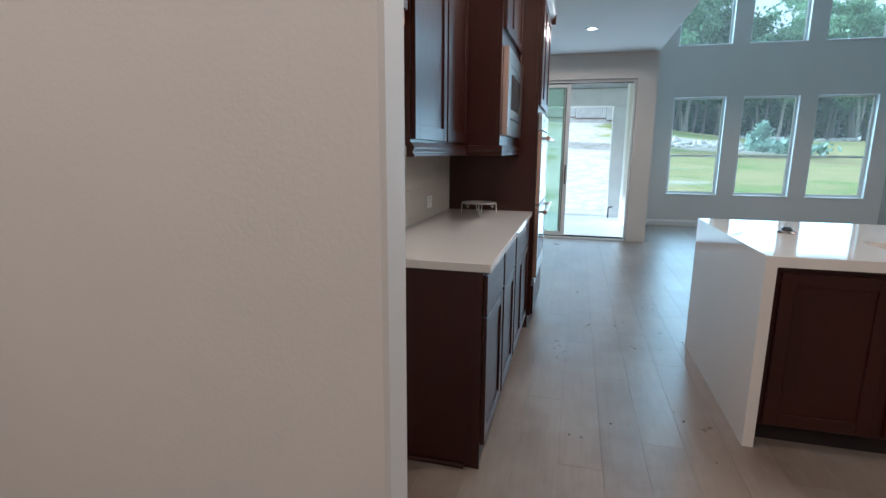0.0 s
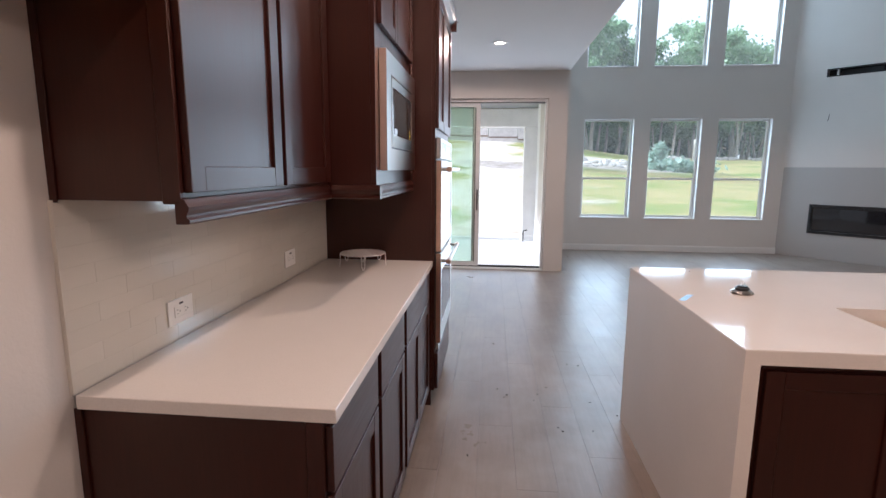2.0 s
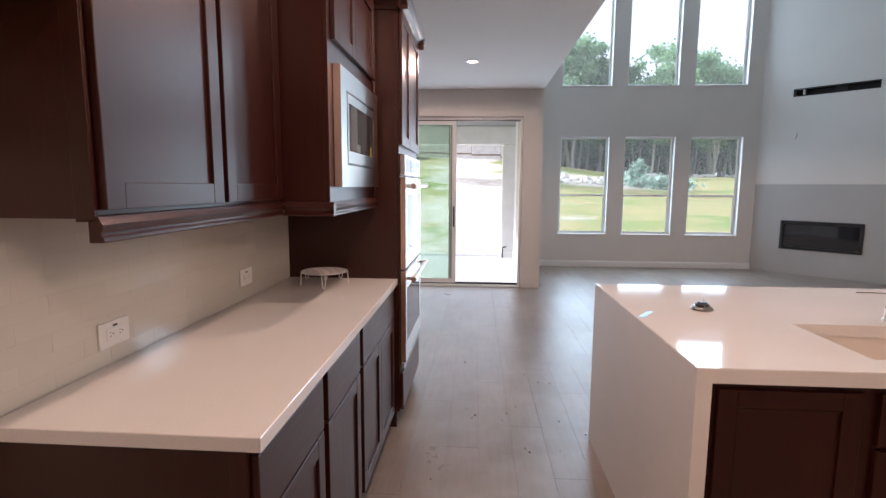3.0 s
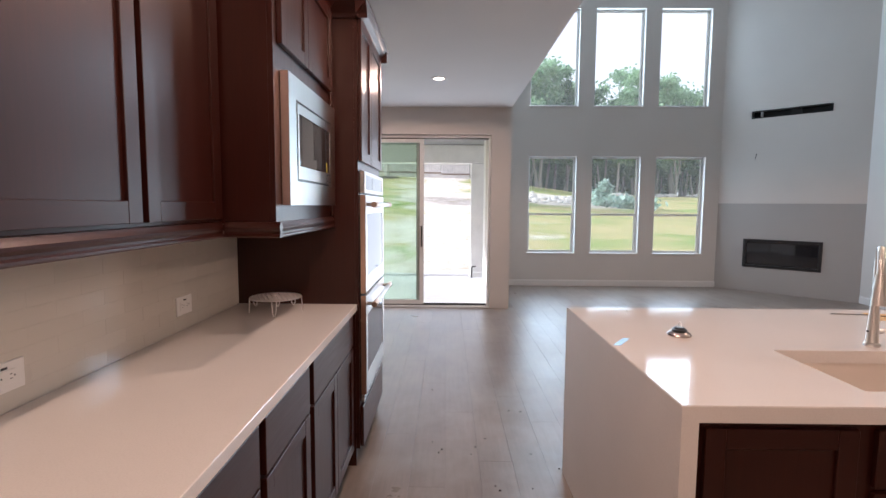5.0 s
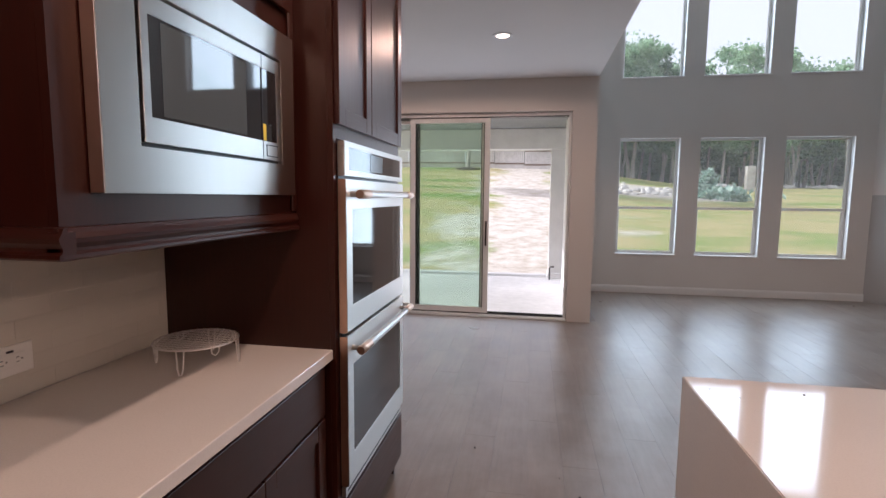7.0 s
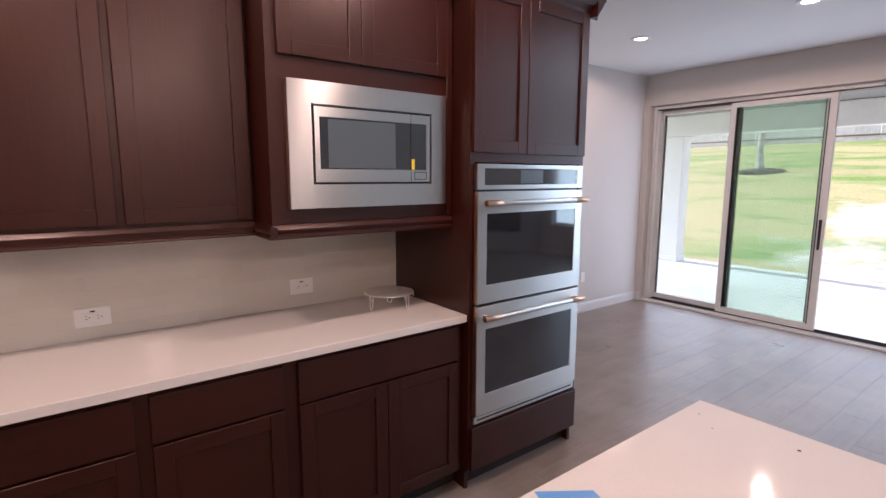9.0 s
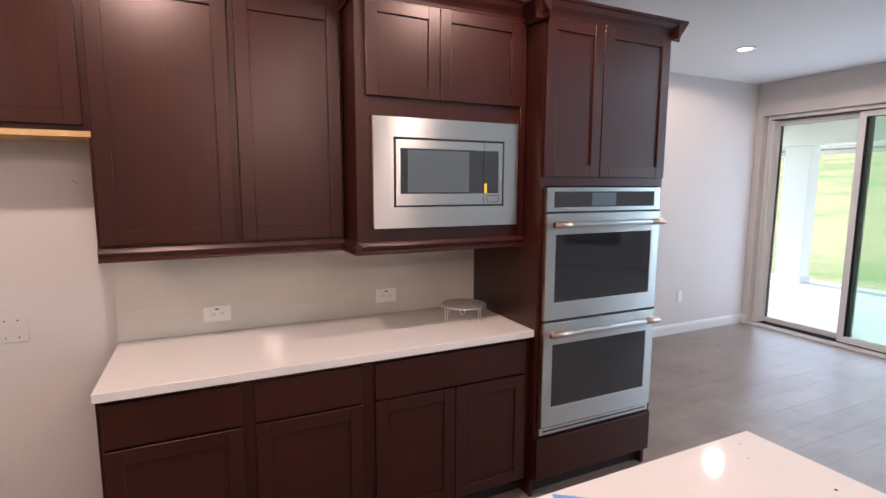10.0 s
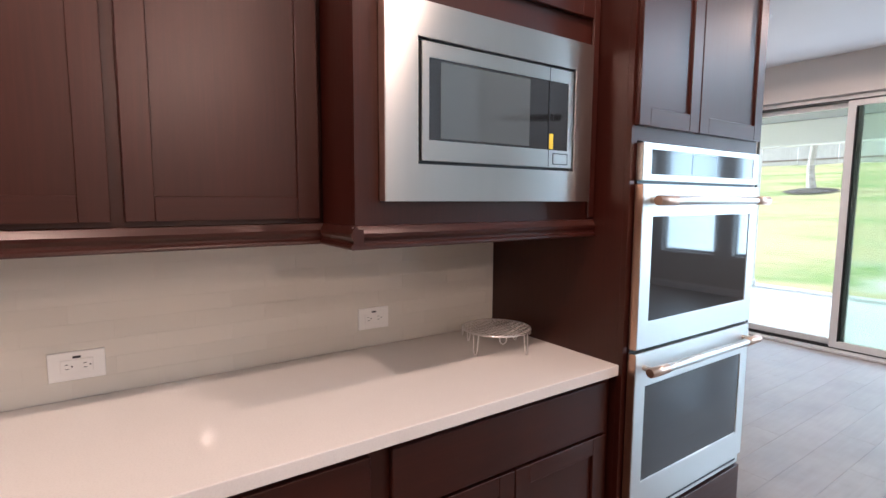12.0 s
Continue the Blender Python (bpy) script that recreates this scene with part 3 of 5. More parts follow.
# ---- sliding door ----
def sliding_door():
    d = thing("door_patio", (-0.69, 8.66, 0), "white three-panel sliding glass patio door, half open", "sliding door")
    d["kind"] = "structure"
    x0, x1, zt = -2.086, 0.701, 2.421
    boxes("door_frame", [(x0, x0 + 0.035, 8.62, 8.76, 0, zt), (x1 - 0.028, x1, 8.62, 8.76, 0, zt), (x0 + 0.035, x1 - 0.028, 8.62, 8.76, zt - 0.035, zt), (x0 + 0.035, x1 - 0.028, 8.62, 8.76, 0.0, 0.022)], VINYL, d, 0.002)
    boxes("track_rail", [(x0 + 0.04, x1 - 0.03, y, y + 0.006, 0.022, 0.034) for y in (8.645, 8.69, 8.735)], BLACK, d)
    boxes("head_track", [(x0 + 0.04, x1 - 0.03, 8.632, 8.745, zt - 0.047, zt - 0.036)], BLACK, d)

    box("sill_plate", x0 + 0.002, x1 - 0.002, 8.546, 8.6195, 0.001, 0.020, VINYL, d, 0.002)

    def panel(a, b, y, st, mat, label):
        p = boxes("door_panel", [(a, a + st, y, y + 0.036, 0.036, zt - 0.05), (b - st, b, y, y + 0.036, 0.036, zt - 0.05), (a + st, b - st, y, y + 0.036, 0.036, 0.036 + st), (a + st, b - st, y, y + 0.036, zt - 0.05 - st * 0.8, zt - 0.05)], VINYL, d, 0.002, label=label)
        g = box("pane", a + st, b - st, y + 0.015, y + 0.021, 0.036 + st, zt - 0.05 - st * 0.8, mat, p)
        g.visible_shadow = False
        boxes("gasket", [(a + st, a + st + 0.008, y - 0.001, y + 0.037, 0.036 + st, zt - 0.05 - st), (b - st - 0.008, b - st, y - 0.001, y + 0.037, 0.036 + st, zt - 0.05 - st)], BLACK, p)
        return p

    panel(x0 + 0.036, -1.16, 8.722, 0.055, DOOR_GLASS, "fixed white door panel")
    p = panel(-1.210, -0.28, 8.676, 0.050, GREEN_GLASS, "white door panel slid open behind the other")
    # Dark strip paints the shadowed pocket between the panels, together with its gasket.
    box("pocket_shade", -1.1595, -1.092, 8.680, 8.708, 0.075, zt - 0.092, material("dark_green_pocket_shade", (0.02, 0.038, 0.034), 0.4), p, label="dark green-black strip for the gasket and shaded pocket between panels")
    p = panel(-1.195, -0.232, 8.634, 0.062, GREEN_GLASS, "white door panel slid open with a dark pull")
    box("door_handle", -0.274, -0.254, 8.606, 8.634, 0.86, 1.16, BLACK, p, 0.005)
    box("side_lining", x0 + 0.036, x0 + 0.07, 8.636, 8.72, 0.03, zt - 0.04, VINYL, d, 0.002)


sliding_door()


# ---- fireplace wall ----
def fireplace():
    f = thing("fireplace", tuple(DIAG @ Vector(((FU0 + FU1) / 2, 0, FZ0))), "black linear fireplace recessed in the grey corner wall", "fireplace")
    b = 0.045
    diag_boxes("frame", [(FU0 + 0.001, FU0 + b, -0.01, 0.012, FZ0 + 0.001, FZ1 - 0.001), (FU1 - b, FU1 - 0.001, -0.01, 0.012, FZ0 + 0.001, FZ1 - 0.001), (FU0 + b, FU1 - b, -0.01, 0.012, FZ0 + 0.001, FZ0 + b), (FU0 + b, FU1 - b, -0.01, 0.012, FZ1 - b, FZ1 - 0.001)], BLACK_METAL, f, 0.003)
    i = b + 0.002
    diag_boxes("firebox", [(FU0 + i, FU1 - i, -0.30, -0.29, FZ0 + i, FZ1 - i), (FU0 + i, FU0 + i + 0.01, -0.29, -0.012, FZ0 + i, FZ1 - i), (FU1 - i - 0.01, FU1 - i, -0.29, -0.012, FZ0 + i, FZ1 - i), (FU0 + i + 0.01, FU1 - i - 0.01, -0.29, -0.012, FZ0 + i, FZ0 + i + 0.02), (FU0 + i + 0.01, FU1 - i - 0.01, -0.29, -0.012, FZ1 - i - 0.02, FZ1 - i)], BLACK_METAL, f)
    diag_boxes("glass_front", [(FU0 + b + 0.012, FU1 - b - 0.012, -0.026, -0.020, FZ0 + b + 0.022, FZ1 - b - 0.022)], DARK_GLASS, f)
    v = thing("air_vent", tuple(DIAG @ Vector(((SU0 + SU1) / 2, 0, SZ0))), "long narrow black slot vent recessed high in the corner wall", "vent")
    diag_boxes("frame", [(SU0, SU1, -0.008, 0.006, SZ0, SZ0 + 0.016), (SU0, SU1, -0.008, 0.006, SZ1 - 0.016, SZ1), (SU0, SU0 + 0.014, -0.008, 0.006, SZ0 + 0.016, SZ1 - 0.016), (SU1 - 0.014, SU1, -0.008, 0.006, SZ0 + 0.016, SZ1 - 0.016)], BLACK_METAL, v, 0.001)
    diag_boxes("duct", [(SU0, SU1, -0.16, -0.15, SZ0, SZ1)], BLACK_METAL, v)
    for u in (0.135, 0.145):
        diag_boxes("divider", [(SU0 + u, SU0 + u + 0.006, -0.09, 0.003, SZ0 + 0.017, SZ1 - 0.017)], TRIM, v, label="thin pale divider strip")
    diag_boxes("damper", [(SU0 + 0.55, SU0 + 0.70, -0.06, -0.04, SZ0 + 0.017, SZ1 - 0.017)], BLACK, v)
    w = DIAG @ Vector((0.59, -0.002, 2.36))
    bm = bmesh.new()
    q = Vector((-0.707, -0.707, 0))
    a = Vector((0.707, -0.707, 0))
    add_tube(bm, [w + q * -0.01, w + q * 0.02, w + q * 0.03 + Vector((0, 0, -0.03)), w + q * 0.012 + a * -0.015 + Vector((0, 0, -0.085)), w + q * 0.02 + a * -0.02 + Vector((0, 0, -0.10))], 0.0045, 6)
    part("cable_stub", bm, BLACK, None, "short loose cable end poking out of the painted corner wall", category="cable", smooth=True)


fireplace()


# ---- kitchen cabinets along the wall ----
X_WALL = WX + 0.001
G_CAB = "dark cherry kitchen cabinets"


def moulding(name, outline, side, a0, a1, parent, mat=None):
    bm = bmesh.new()
    add_profile(bm, outline, side, a0, a1)
    return part(name, bm, mat or (WOOD_Y if side == "y" else WOOD_X), parent)


def rail_outline(x):
    """Light rail under a cabinet whose face stands at x."""
    return [(x - 0.014, 1.330), (x + 0.016, 1.330), (x + 0.019, 1.334), (x + 0.018, 1.340), (x + 0.012, 1.345), (x + 0.012, 1.351), (x + 0.017, 1.360), (x + 0.018, 1.368), (x + 0.012, 1.378), (x + 0.008, 1.386), (x + 0.001, 1.388), (x + 0.001, 1.3795), (x - 0.014, 1.3795)]


def crown_outline(x, z):
    return [(x + 0.001, z - 0.02), (x + 0.010, z - 0.02), (x + 0.013, z), (x + 0.020, z + 0.012), (x + 0.040, z + 0.032), (x + 0.052, z + 0.052), (x + 0.062, z + 0.058), (x + 0.062, z + 0.070), (x + 0.001, z + 0.070)]


def upper_cabinet():
    y0, y1, xf = 2.357, 3.345, -0.722
    c = thing("wall_cabinet", (-0.87, (y0 + y1) / 2, 1.38), "dark cherry wall cabinet with two shaker doors above the quartz counter", "cabinet", G_CAB)
    box("body", X_WALL, xf, y0, y1, 1.38, 2.50, WOOD_Z, c, 0.001)
    box("front_stile", xf - 0.042, xf + 0.001, y0 - 0.008, y0 - 0.0005, 1.374, 1.821, WOOD_Z, c, 0.001)
    box("rear_scribe", X_WALL, X_WALL + 0.018, y0 - 0.006, y0 - 0.0005, 1.374, 1.821, WOOD_Z, c, 0.001)
    shaker("door", "x", xf, 2.364, 2.858, 1.399, 2.425, c)
    shaker("door", "x", xf, 2.884, 3.328, 1.399, 2.425, c)
    moulding("light_rail", rail_outline(xf), "y", y0 - 0.008, y1 - 0.004, c)
    moulding("crown_moulding", crown_outline(xf, 2.445), "y", y0, y1 - 0.004, c)


def fridge_cabinet():
    y0, y1, xf = 1.372, 2.3565, -0.741
    c = thing("wall_cabinet", (-0.87, (y0 + y1) / 2, 1.82), "short dark cherry cabinet over the empty refrigerator space", "cabinet", G_CAB)
    box("body", X_WALL, xf, y0, y1, 1.845, 2.50, WOOD_Z, c, 0.001)
    box("underside", X_WALL, xf - 0.001, y0, y1, 1.822, 1.8445, RAW_WOOD, c, label="raw unstained plywood underside")
    shaker("door", "x", xf, 1.390, 1.856, 1.866, 2.425, c)
    shaker("door", "x", xf, 1.866, 2.334, 1.866, 2.425, c)
    moulding("crown_moulding", crown_outline(xf, 2.445), "y", y0, y1, c)


def microwave_cabinet():
    y0, y1, xf = 3.346, 4.213, -0.517
    c = thing("wall_cabinet", (-0.77, (y0 + y1) / 2, 1.375), "deep dark cherry cabinet holding the built-in microwave", "cabinet", G_CAB)
    for p in (y0, y1 - 0.019):
        box("side_panel", X_WALL, xf - 0.02, p, p + 0.019, 1.38, 2.50, WOOD_Z, c)
    box("bottom_panel", X_WALL, xf - 0.02, y0 + 0.019, y1 - 0.019, 1.38, 1.44, WOOD_Z, c)
    box("upper_box", X_WALL, xf - 0.02, y0 + 0.019, y1 - 0.019, 1.95, 2.50, WOOD_Z, c)
    box("back_panel", X_WALL, X_WALL + 0.01, y0 + 0.019, y1 - 0.019, 1.44, 1.95, WOOD_Z, c)
    f = xf - 0.0195
    boxes("face_frame", [(f, xf, y0, y0 + 0.075, 1.38, 2.50), (f, xf, y1 - 0.060, y1, 1.38, 2.50), (f, xf, y0 + 0.075, y1 - 0.060, 1.38, 1.462), (f, xf, y0 + 0.075, y1 - 0.060, 1.925, 2.50)], WOOD_Z, c)
    box("filler_strip", xf + 0.0005, xf + 0.012, y1 - 0.032, y1, 1.392, 2.42, WOOD_Z, c, 0.004)
    shaker("door", "x", xf, 3.388, 3.736, 2.026, 2.425, c, rail=0.055)
    shaker("door", "x", xf, 3.740, 4.174, 2.026, 2.425, c, rail=0.055)
    bm = bmesh.new()
    add_profile(bm, rail_outline(xf), "y", y0 - 0.012, y1)
    part("light_rail", bm, WOOD_Y, c)
    o = [(2 * y0 - u, z) for u, z in rail_outline(y0)]
    moulding("side_rail", o, "x", -0.703, xf + 0.018, c)
    moulding("crown_moulding", crown_outline(xf, 2.445), "y", y0, y1, c)
    oc = [(2 * y0 - u, z) for u, z in crown_outline(y0, 2.445)]
    moulding("side_crown", oc, "x", -0.72, xf + 0.06, c)


def microwave():
    m = thing("microwave", (-0.5, 3.785, 1.447), "stainless built-in microwave with wide trim and dark glass", "microwave")
    x, y0, y1, z0, z1 = -0.515, 3.412, 4.160, 1.447, 1.939
    b0, b1, c0, c1 = 3.506, 4.078, 1.541, 1.852
    ring("trim_kit", x, x + 0.031, (y0, y1, z0, z1), (b0, b1, c0, c1), STEEL_Z, m, 0.0015, label="brushed stainless trim frame")
    # Added band: the steel edge's warm reflection is put into its colour.
    box("warm_reflection_band", x + 0.001, x + 0.0305, y0 - 0.0014, y0 - 0.0002, z0 + 0.001, z1 - 0.001, EDGE_WARM_TINT, m, label="side edge of the trim, tinted with a warm reflection")
    box("body", x - 0.36, x - 0.006, b0 - 0.01, b1 + 0.01, c0 - 0.01, c1 + 0.01, BLACK, m)
    x += 0.010
    box("gap_lining", x - 0.004, x + 0.006, b0 + 0.001, b1 - 0.001, c0 + 0.001, c1 - 0.001, BLACK, m)
    d = 0.009
    g0, g1 = 1.602, 1.805
    door = box("door", x + 0.0065, x + 0.0195, b0 + d + 0.001, b1 - d - 0.001, c0 + d + 0.001, c1 - d - 0.001, BLACK, m)
    ring("door_frame", x + 0.007, x + 0.022, (b0 + d, b1 - d, c0 + d, c1 - d), (b0 + d + 0.022, b1 - d - 0.022, g0, g1), STEEL, door, 0.001)
    box("glass", x + 0.0196, x + 0.0202, b0 + d + 0.022, b1 - d - 0.022, g0, g1, DARK_GLASS, door)
    box("viewing_window", x + 0.0203, x + 0.0212, 3.572, 3.885, 1.608, 1.798, MESH_GLASS, door)
    box("door_split", x + 0.0202, x + 0.0226, 3.9635, 3.9655, c0 + d + 0.001, c1 - d - 0.001, BLACK, door)
    box("energy_sticker", x + 0.0202, x + 0.0216, 3.968, 3.984, 1.604, 1.650, YELLOW, m, label="small bright yellow sticker")
    bt = boxes("control_button", [(x + 0.0222, x + 0.0232, 3.985, 4.045, 1.562, 1.590)], STEEL, m, 0.0008)
    boxes("button_outline", [(x + 0.0221, x + 0.0228, 3.982, 4.048, 1.559, 1.5615), (x + 0.0221, x + 0.0228, 3.982, 4.048, 1.5905, 1.593), (x + 0.0221, x + 0.0228, 3.982, 3.9845, 1.5615, 1.5905), (x + 0.0221, x + 0.0228, 4.0455, 4.048, 1.5615, 1.5905)], BLACK, bt)


def oven_tower():
    y0, y1, xf = 4.216, 5.036, -0.375
    c = thing("oven_cabinet", (-0.7, (y0 + y1) / 2, 0.0), "tall dark cherry cabinet housing the double wall oven", "cabinet", G_CAB)
    boxes("side_panel", [(X_WALL, xf - 0.02, y0, y0 + 0.019, 0.0, 2.50)], WOOD_Z, c)
    boxes("side_panel", [(X_WALL, xf - 0.02, y1 - 0.019, y1, 0.0, 2.50)], WOOD_Z, c)
    box("back_panel", X_WALL, X_WALL + 0.01, y0 + 0.019, y1 - 0.019, 0.10, 2.50, WOOD_Z, c)
    box("upper_box", X_WALL + 0.01, xf - 0.02, y0 + 0.019, y1 - 0.019, 1.66, 2.50, WOOD_Z, c)
    box("lower_box", X_WALL + 0.01, xf - 0.02, y0 + 0.019, y1 - 0.019, 0.10, 0.33, WOOD_Z, c)
    f = xf - 0.0195
    boxes("face_frame", [(f, xf, y0, y0 + 0.030, 0.10, 2.50), (f, xf, y1 - 0.030, y1, 0.10, 2.50), (f, xf, y0 + 0.030, y1 - 0.030, 0.10, 0.350), (f, xf, y0 + 0.030, y1 - 0.030, 1.640, 2.50)], WOOD_Z, c)
    box("toe_kick", xf - 0.08, xf - 0.062, y0 + 0.019, y1 - 0.019, 0.0, 0.10, WOOD_SHADE, c)
    shaker("door", "x", xf, 4.226, 4.566, 1.684, 2.425, c)
    shaker("door", "x", xf, 4.572, 5.024, 1.684, 2.425, c)
    slab_front("drawer_front", "x", xf, 4.228, 5.026, 0.108, 0.335, c)
    bm = bmesh.new()
    add_profile(bm, crown_outline(xf, 2.430), "y", y0 - 0.055, y1 + 0.062)
    part("crown_moulding", bm, WOOD_Y, c)
    oc = [(2 * y0 - u, z) for u, z in crown_outline(y0, 2.430)]
    moulding("side_crown", oc, "x", -0.52, xf + 0.055, c)
    moulding("side_crown", crown_outline(y1, 2.430), "x", X_WALL, xf + 0.055, c)


def oven():
    o = thing("wall_oven", (-0.36, 4.616, 0.357), "stainless double wall oven with copper-capped handles in tall cabinet", "oven")
    x, y0, y1 = -0.374, 4.238, 4.998
    box("housing", x - 0.5, x - 0.021, 4.25, 4.985, 0.36, 1.63, BLACK, o)
    box("backing", x - 0.02, x + 0.004, 4.247, 4.990, 0.37, 1.62, BLACK, o)
    cp = ring("control_panel", x + 0.005, x + 0.030, (y0, y1, 1.514, 1.632), (y0 + 0.045, y1 - 0.045, 1.534, 1.612), STEEL, o, 0.002)
    box("control_glass", x + 0.005, x + 0.028, y0 + 0.045, y1 - 0.045, 1.534, 1.612, SCREEN, cp)
    box("display", x + 0.0282, x + 0.029, 4.52, 4.68, 1.540, 1.606, material("unlit_display", (0.10, 0.14, 0.17), 0.12, spec=0.9), cp)
    for z0, z1, gz0, gz1, hz in ((0.968, 1.503, 1.058, 1.400, 1.452), (0.402, 0.955, 0.508, 0.838, 0.905)):
        d = ring("oven_door", x + 0.005, x + 0.034, (y0, y1, z0, z1), (y0 + 0.060, y1 - 0.060, gz0, gz1), STEEL, o, 0.003)
        box("door_glass", x + 0.005, x + 0.0315, y0 + 0.060, y1 - 0.060, gz0, gz1, DARK_GLASS, d)
        # Steel door edge coloured copper to paint in the warm light it reflects.
        boxes("door_reflection_band", [(x + 0.006, x + 0.0335, y0 - 0.0016, y0 - 0.0002, z0, z1)], COPPER_WARM, d)
        hx = x + 0.078
        tube("handle", [(hx, y0 + 0.11, hz), (hx, y1 - 0.10, hz)], 0.0135, STEEL, d, 14)
        for a, b in ((y0 + 0.012, y0 + 0.112), (y1 - 0.112, y1 - 0.012)):
            cap = tube("handle_cap", [(hx, a, hz), (hx, a + 0.004, hz), (hx, b - 0.004, hz), (hx, b, hz)], [0.0140, 0.0162, 0.0162, 0.0140], COPPER_WARM, d, 14, label="brushed copper handle end")
            m = a + 0.035 if a < 4.6 else b - 0.035
            tube("standoff", [(x + 0.034, m, hz), (hx - 0.004, m, hz)], 0.010, STEEL, d, 10)
    vent = box("vent_strip", x + 0.005, x + 0.022, y0, y1, 0.357, 0.394, STEEL, o, 0.001)
    box("vent_slot", x + 0.0222, x + 0.0228, y0 + 0.02, y1 - 0.02, 0.372, 0.380, BLACK, vent)


def base_cabinets():
    xf = -0.420
    runs = [(2.372, 2.857, 1), (2.857, 3.352, 1), (3.352, 4.213, 2)]
    for k, (a, b, doors) in enumerate(runs):
        c = thing("base_cabinet", (-0.72, (a + b) / 2, 0), "dark cherry base cabinet, drawer over %s, under quartz counter" % ("two doors" if doors == 2 else "one door"), "cabinet", G_CAB)
        box("body", X_WALL, xf, a, b, 0.10, 0.878, WOOD_Z, c)
        box("toe_kick", X_WALL, xf - 0.065, a, b, 0.0, 0.0995, WOOD_SHADE, c)
        lo, hi = {0: (2.366, 2.832), 1: (2.880, 3.325), 2: (3.382, 4.178)}[k]
        slab_front("drawer_front", "x", xf, lo, hi, 0.692, 0.860, c)
        if doors == 1:
            shaker("door", "x", xf, lo, hi, 0.112, 0.682, c)
        else:
            m = (lo + hi) / 2
            shaker("door", "x", xf, lo, m - 0.002, 0.112, 0.682, c)
            shaker("door", "x", xf, m + 0.002, hi, 0.112, 0.682, c)
        if k == 0:
            box("end_panel", X_WALL, xf + 0.0005, 2.358, 2.3715, 0.0, 0.878, WOOD_Z, c, 0.001)
            box("front_stile", xf - 0.040, xf + 0.001, 2.351, 2.3575, 0.10, 0.878, WOOD_Z, c, 0.001)
            box("rear_scribe", X_WALL, X_WALL + 0.02, 2.351, 2.3575, 0.0, 0.878, WOOD_Z, c, 0.001)
            bm = bmesh.new()
            add_profile(bm, [(2.358, 0.0), (2.344, 0.0), (2.345, 0.010), (2.350, 0.018), (2.358, 0.020)], "x", X_WALL + 0.016, xf - 0.065)
            part("shoe_moulding", bm, WOOD_X, c)


def counter():
    t = box("countertop", WX + 0.0125, -0.385, 2.347, 4.2155, 0.8785, 0.914, QUARTZ, None, 0.002, label="polished white quartz countertop on the dark base cabinets", category="countertop")


fridge_cabinet()
upper_cabinet()
microwave_cabinet()
microwave()
oven_tower()
oven()
base_cabinets()
counter()


# ---- things on the wall side ----
def outlet(y, z, wid, hei, x):
    o = thing("outlet", (x, y, z), "white horizontal double outlet cover on the tiled backsplash", "outlet", "backsplash outlets")
    box("cover_plate", x, x + 0.006, y - wid / 2, y + wid / 2, z - hei / 2, z + hei / 2, PLATE, o, 0.0015)
    f = box("socket_face", x + 0.0062, x + 0.0085, y - 0.036, y + 0.036, z - 0.018, z + 0.018, PLATE, o, 0.001)
    dims = []
    for dy in (-0.02, 0.02):
        dims += [(x + 0.0086, x + 0.009, y + dy - 0.006, y + dy + 0.001, z + 0.005, z + 0.0068), (x + 0.0086, x + 0.009, y + dy - 0.006, y + dy + 0.002, z - 0.0068, z - 0.005), (x + 0.0086, x + 0.009, y + dy + 0.007, y + dy + 0.011, z - 0.002, z + 0.002)]
    for d in dims:
        box("slot", *d, BLACK, f)
    boxes("test_button", [(x + 0.0062, x + 0.009, y - 0.009, y + 0.009, z + 0.021, z + 0.027)], BLACK, o, 0.0008)


outlet(2.768, 1.006, 0.126, 0.078, WX + 0.0112)
outlet(3.645, 1.018, 0.122, 0.078, WX + 0.0112)


def blank_plate():
    o = thing("blank_cover_plate", (WX, 1.965, 1.02), "blank painted cover plate on the bare refrigerator-space wall", "cover plate")
    x = WX
    box("plate", x, x + 0.006, 1.908, 2.022, 0.964, 1.080, WALL, o, 0.0015)
    for y in (1.942, 1.988):
        for z in (0.985, 1.059):
            tube("screw", [(x + 0.006, y, z), (x + 0.0072, y, z)], 0.0035, BLACK, o, 8)


blank_plate()


def water_box():
    o = thing("water_outlet_box", (WX, 1.80, 0.34), "recessed white water box in the bare refrigerator-space wall", "outlet box")
    x = WX
    boxes("frame", [(x, x + 0.004, 1.695, 1.708, 0.31, 0.468), (x, x + 0.004, 1.857, 1.870, 0.31, 0.468), (x, x + 0.004, 1.708, 1.857, 0.456, 0.468), (x, x + 0.004, 1.708, 1.857, 0.31, 0.323)], WALL, o, 0.001)
    box("recess", x, x + 0.0015, 1.708, 1.857, 0.323, 0.456, RECESS, o, label="mottled grey recess")
    tube("valve", [(x + 0.002, 1.79, 0.36), (x + 0.03, 1.79, 0.36), (x + 0.03, 1.79, 0.40)], 0.008, CHROME, o, 8)


water_box()


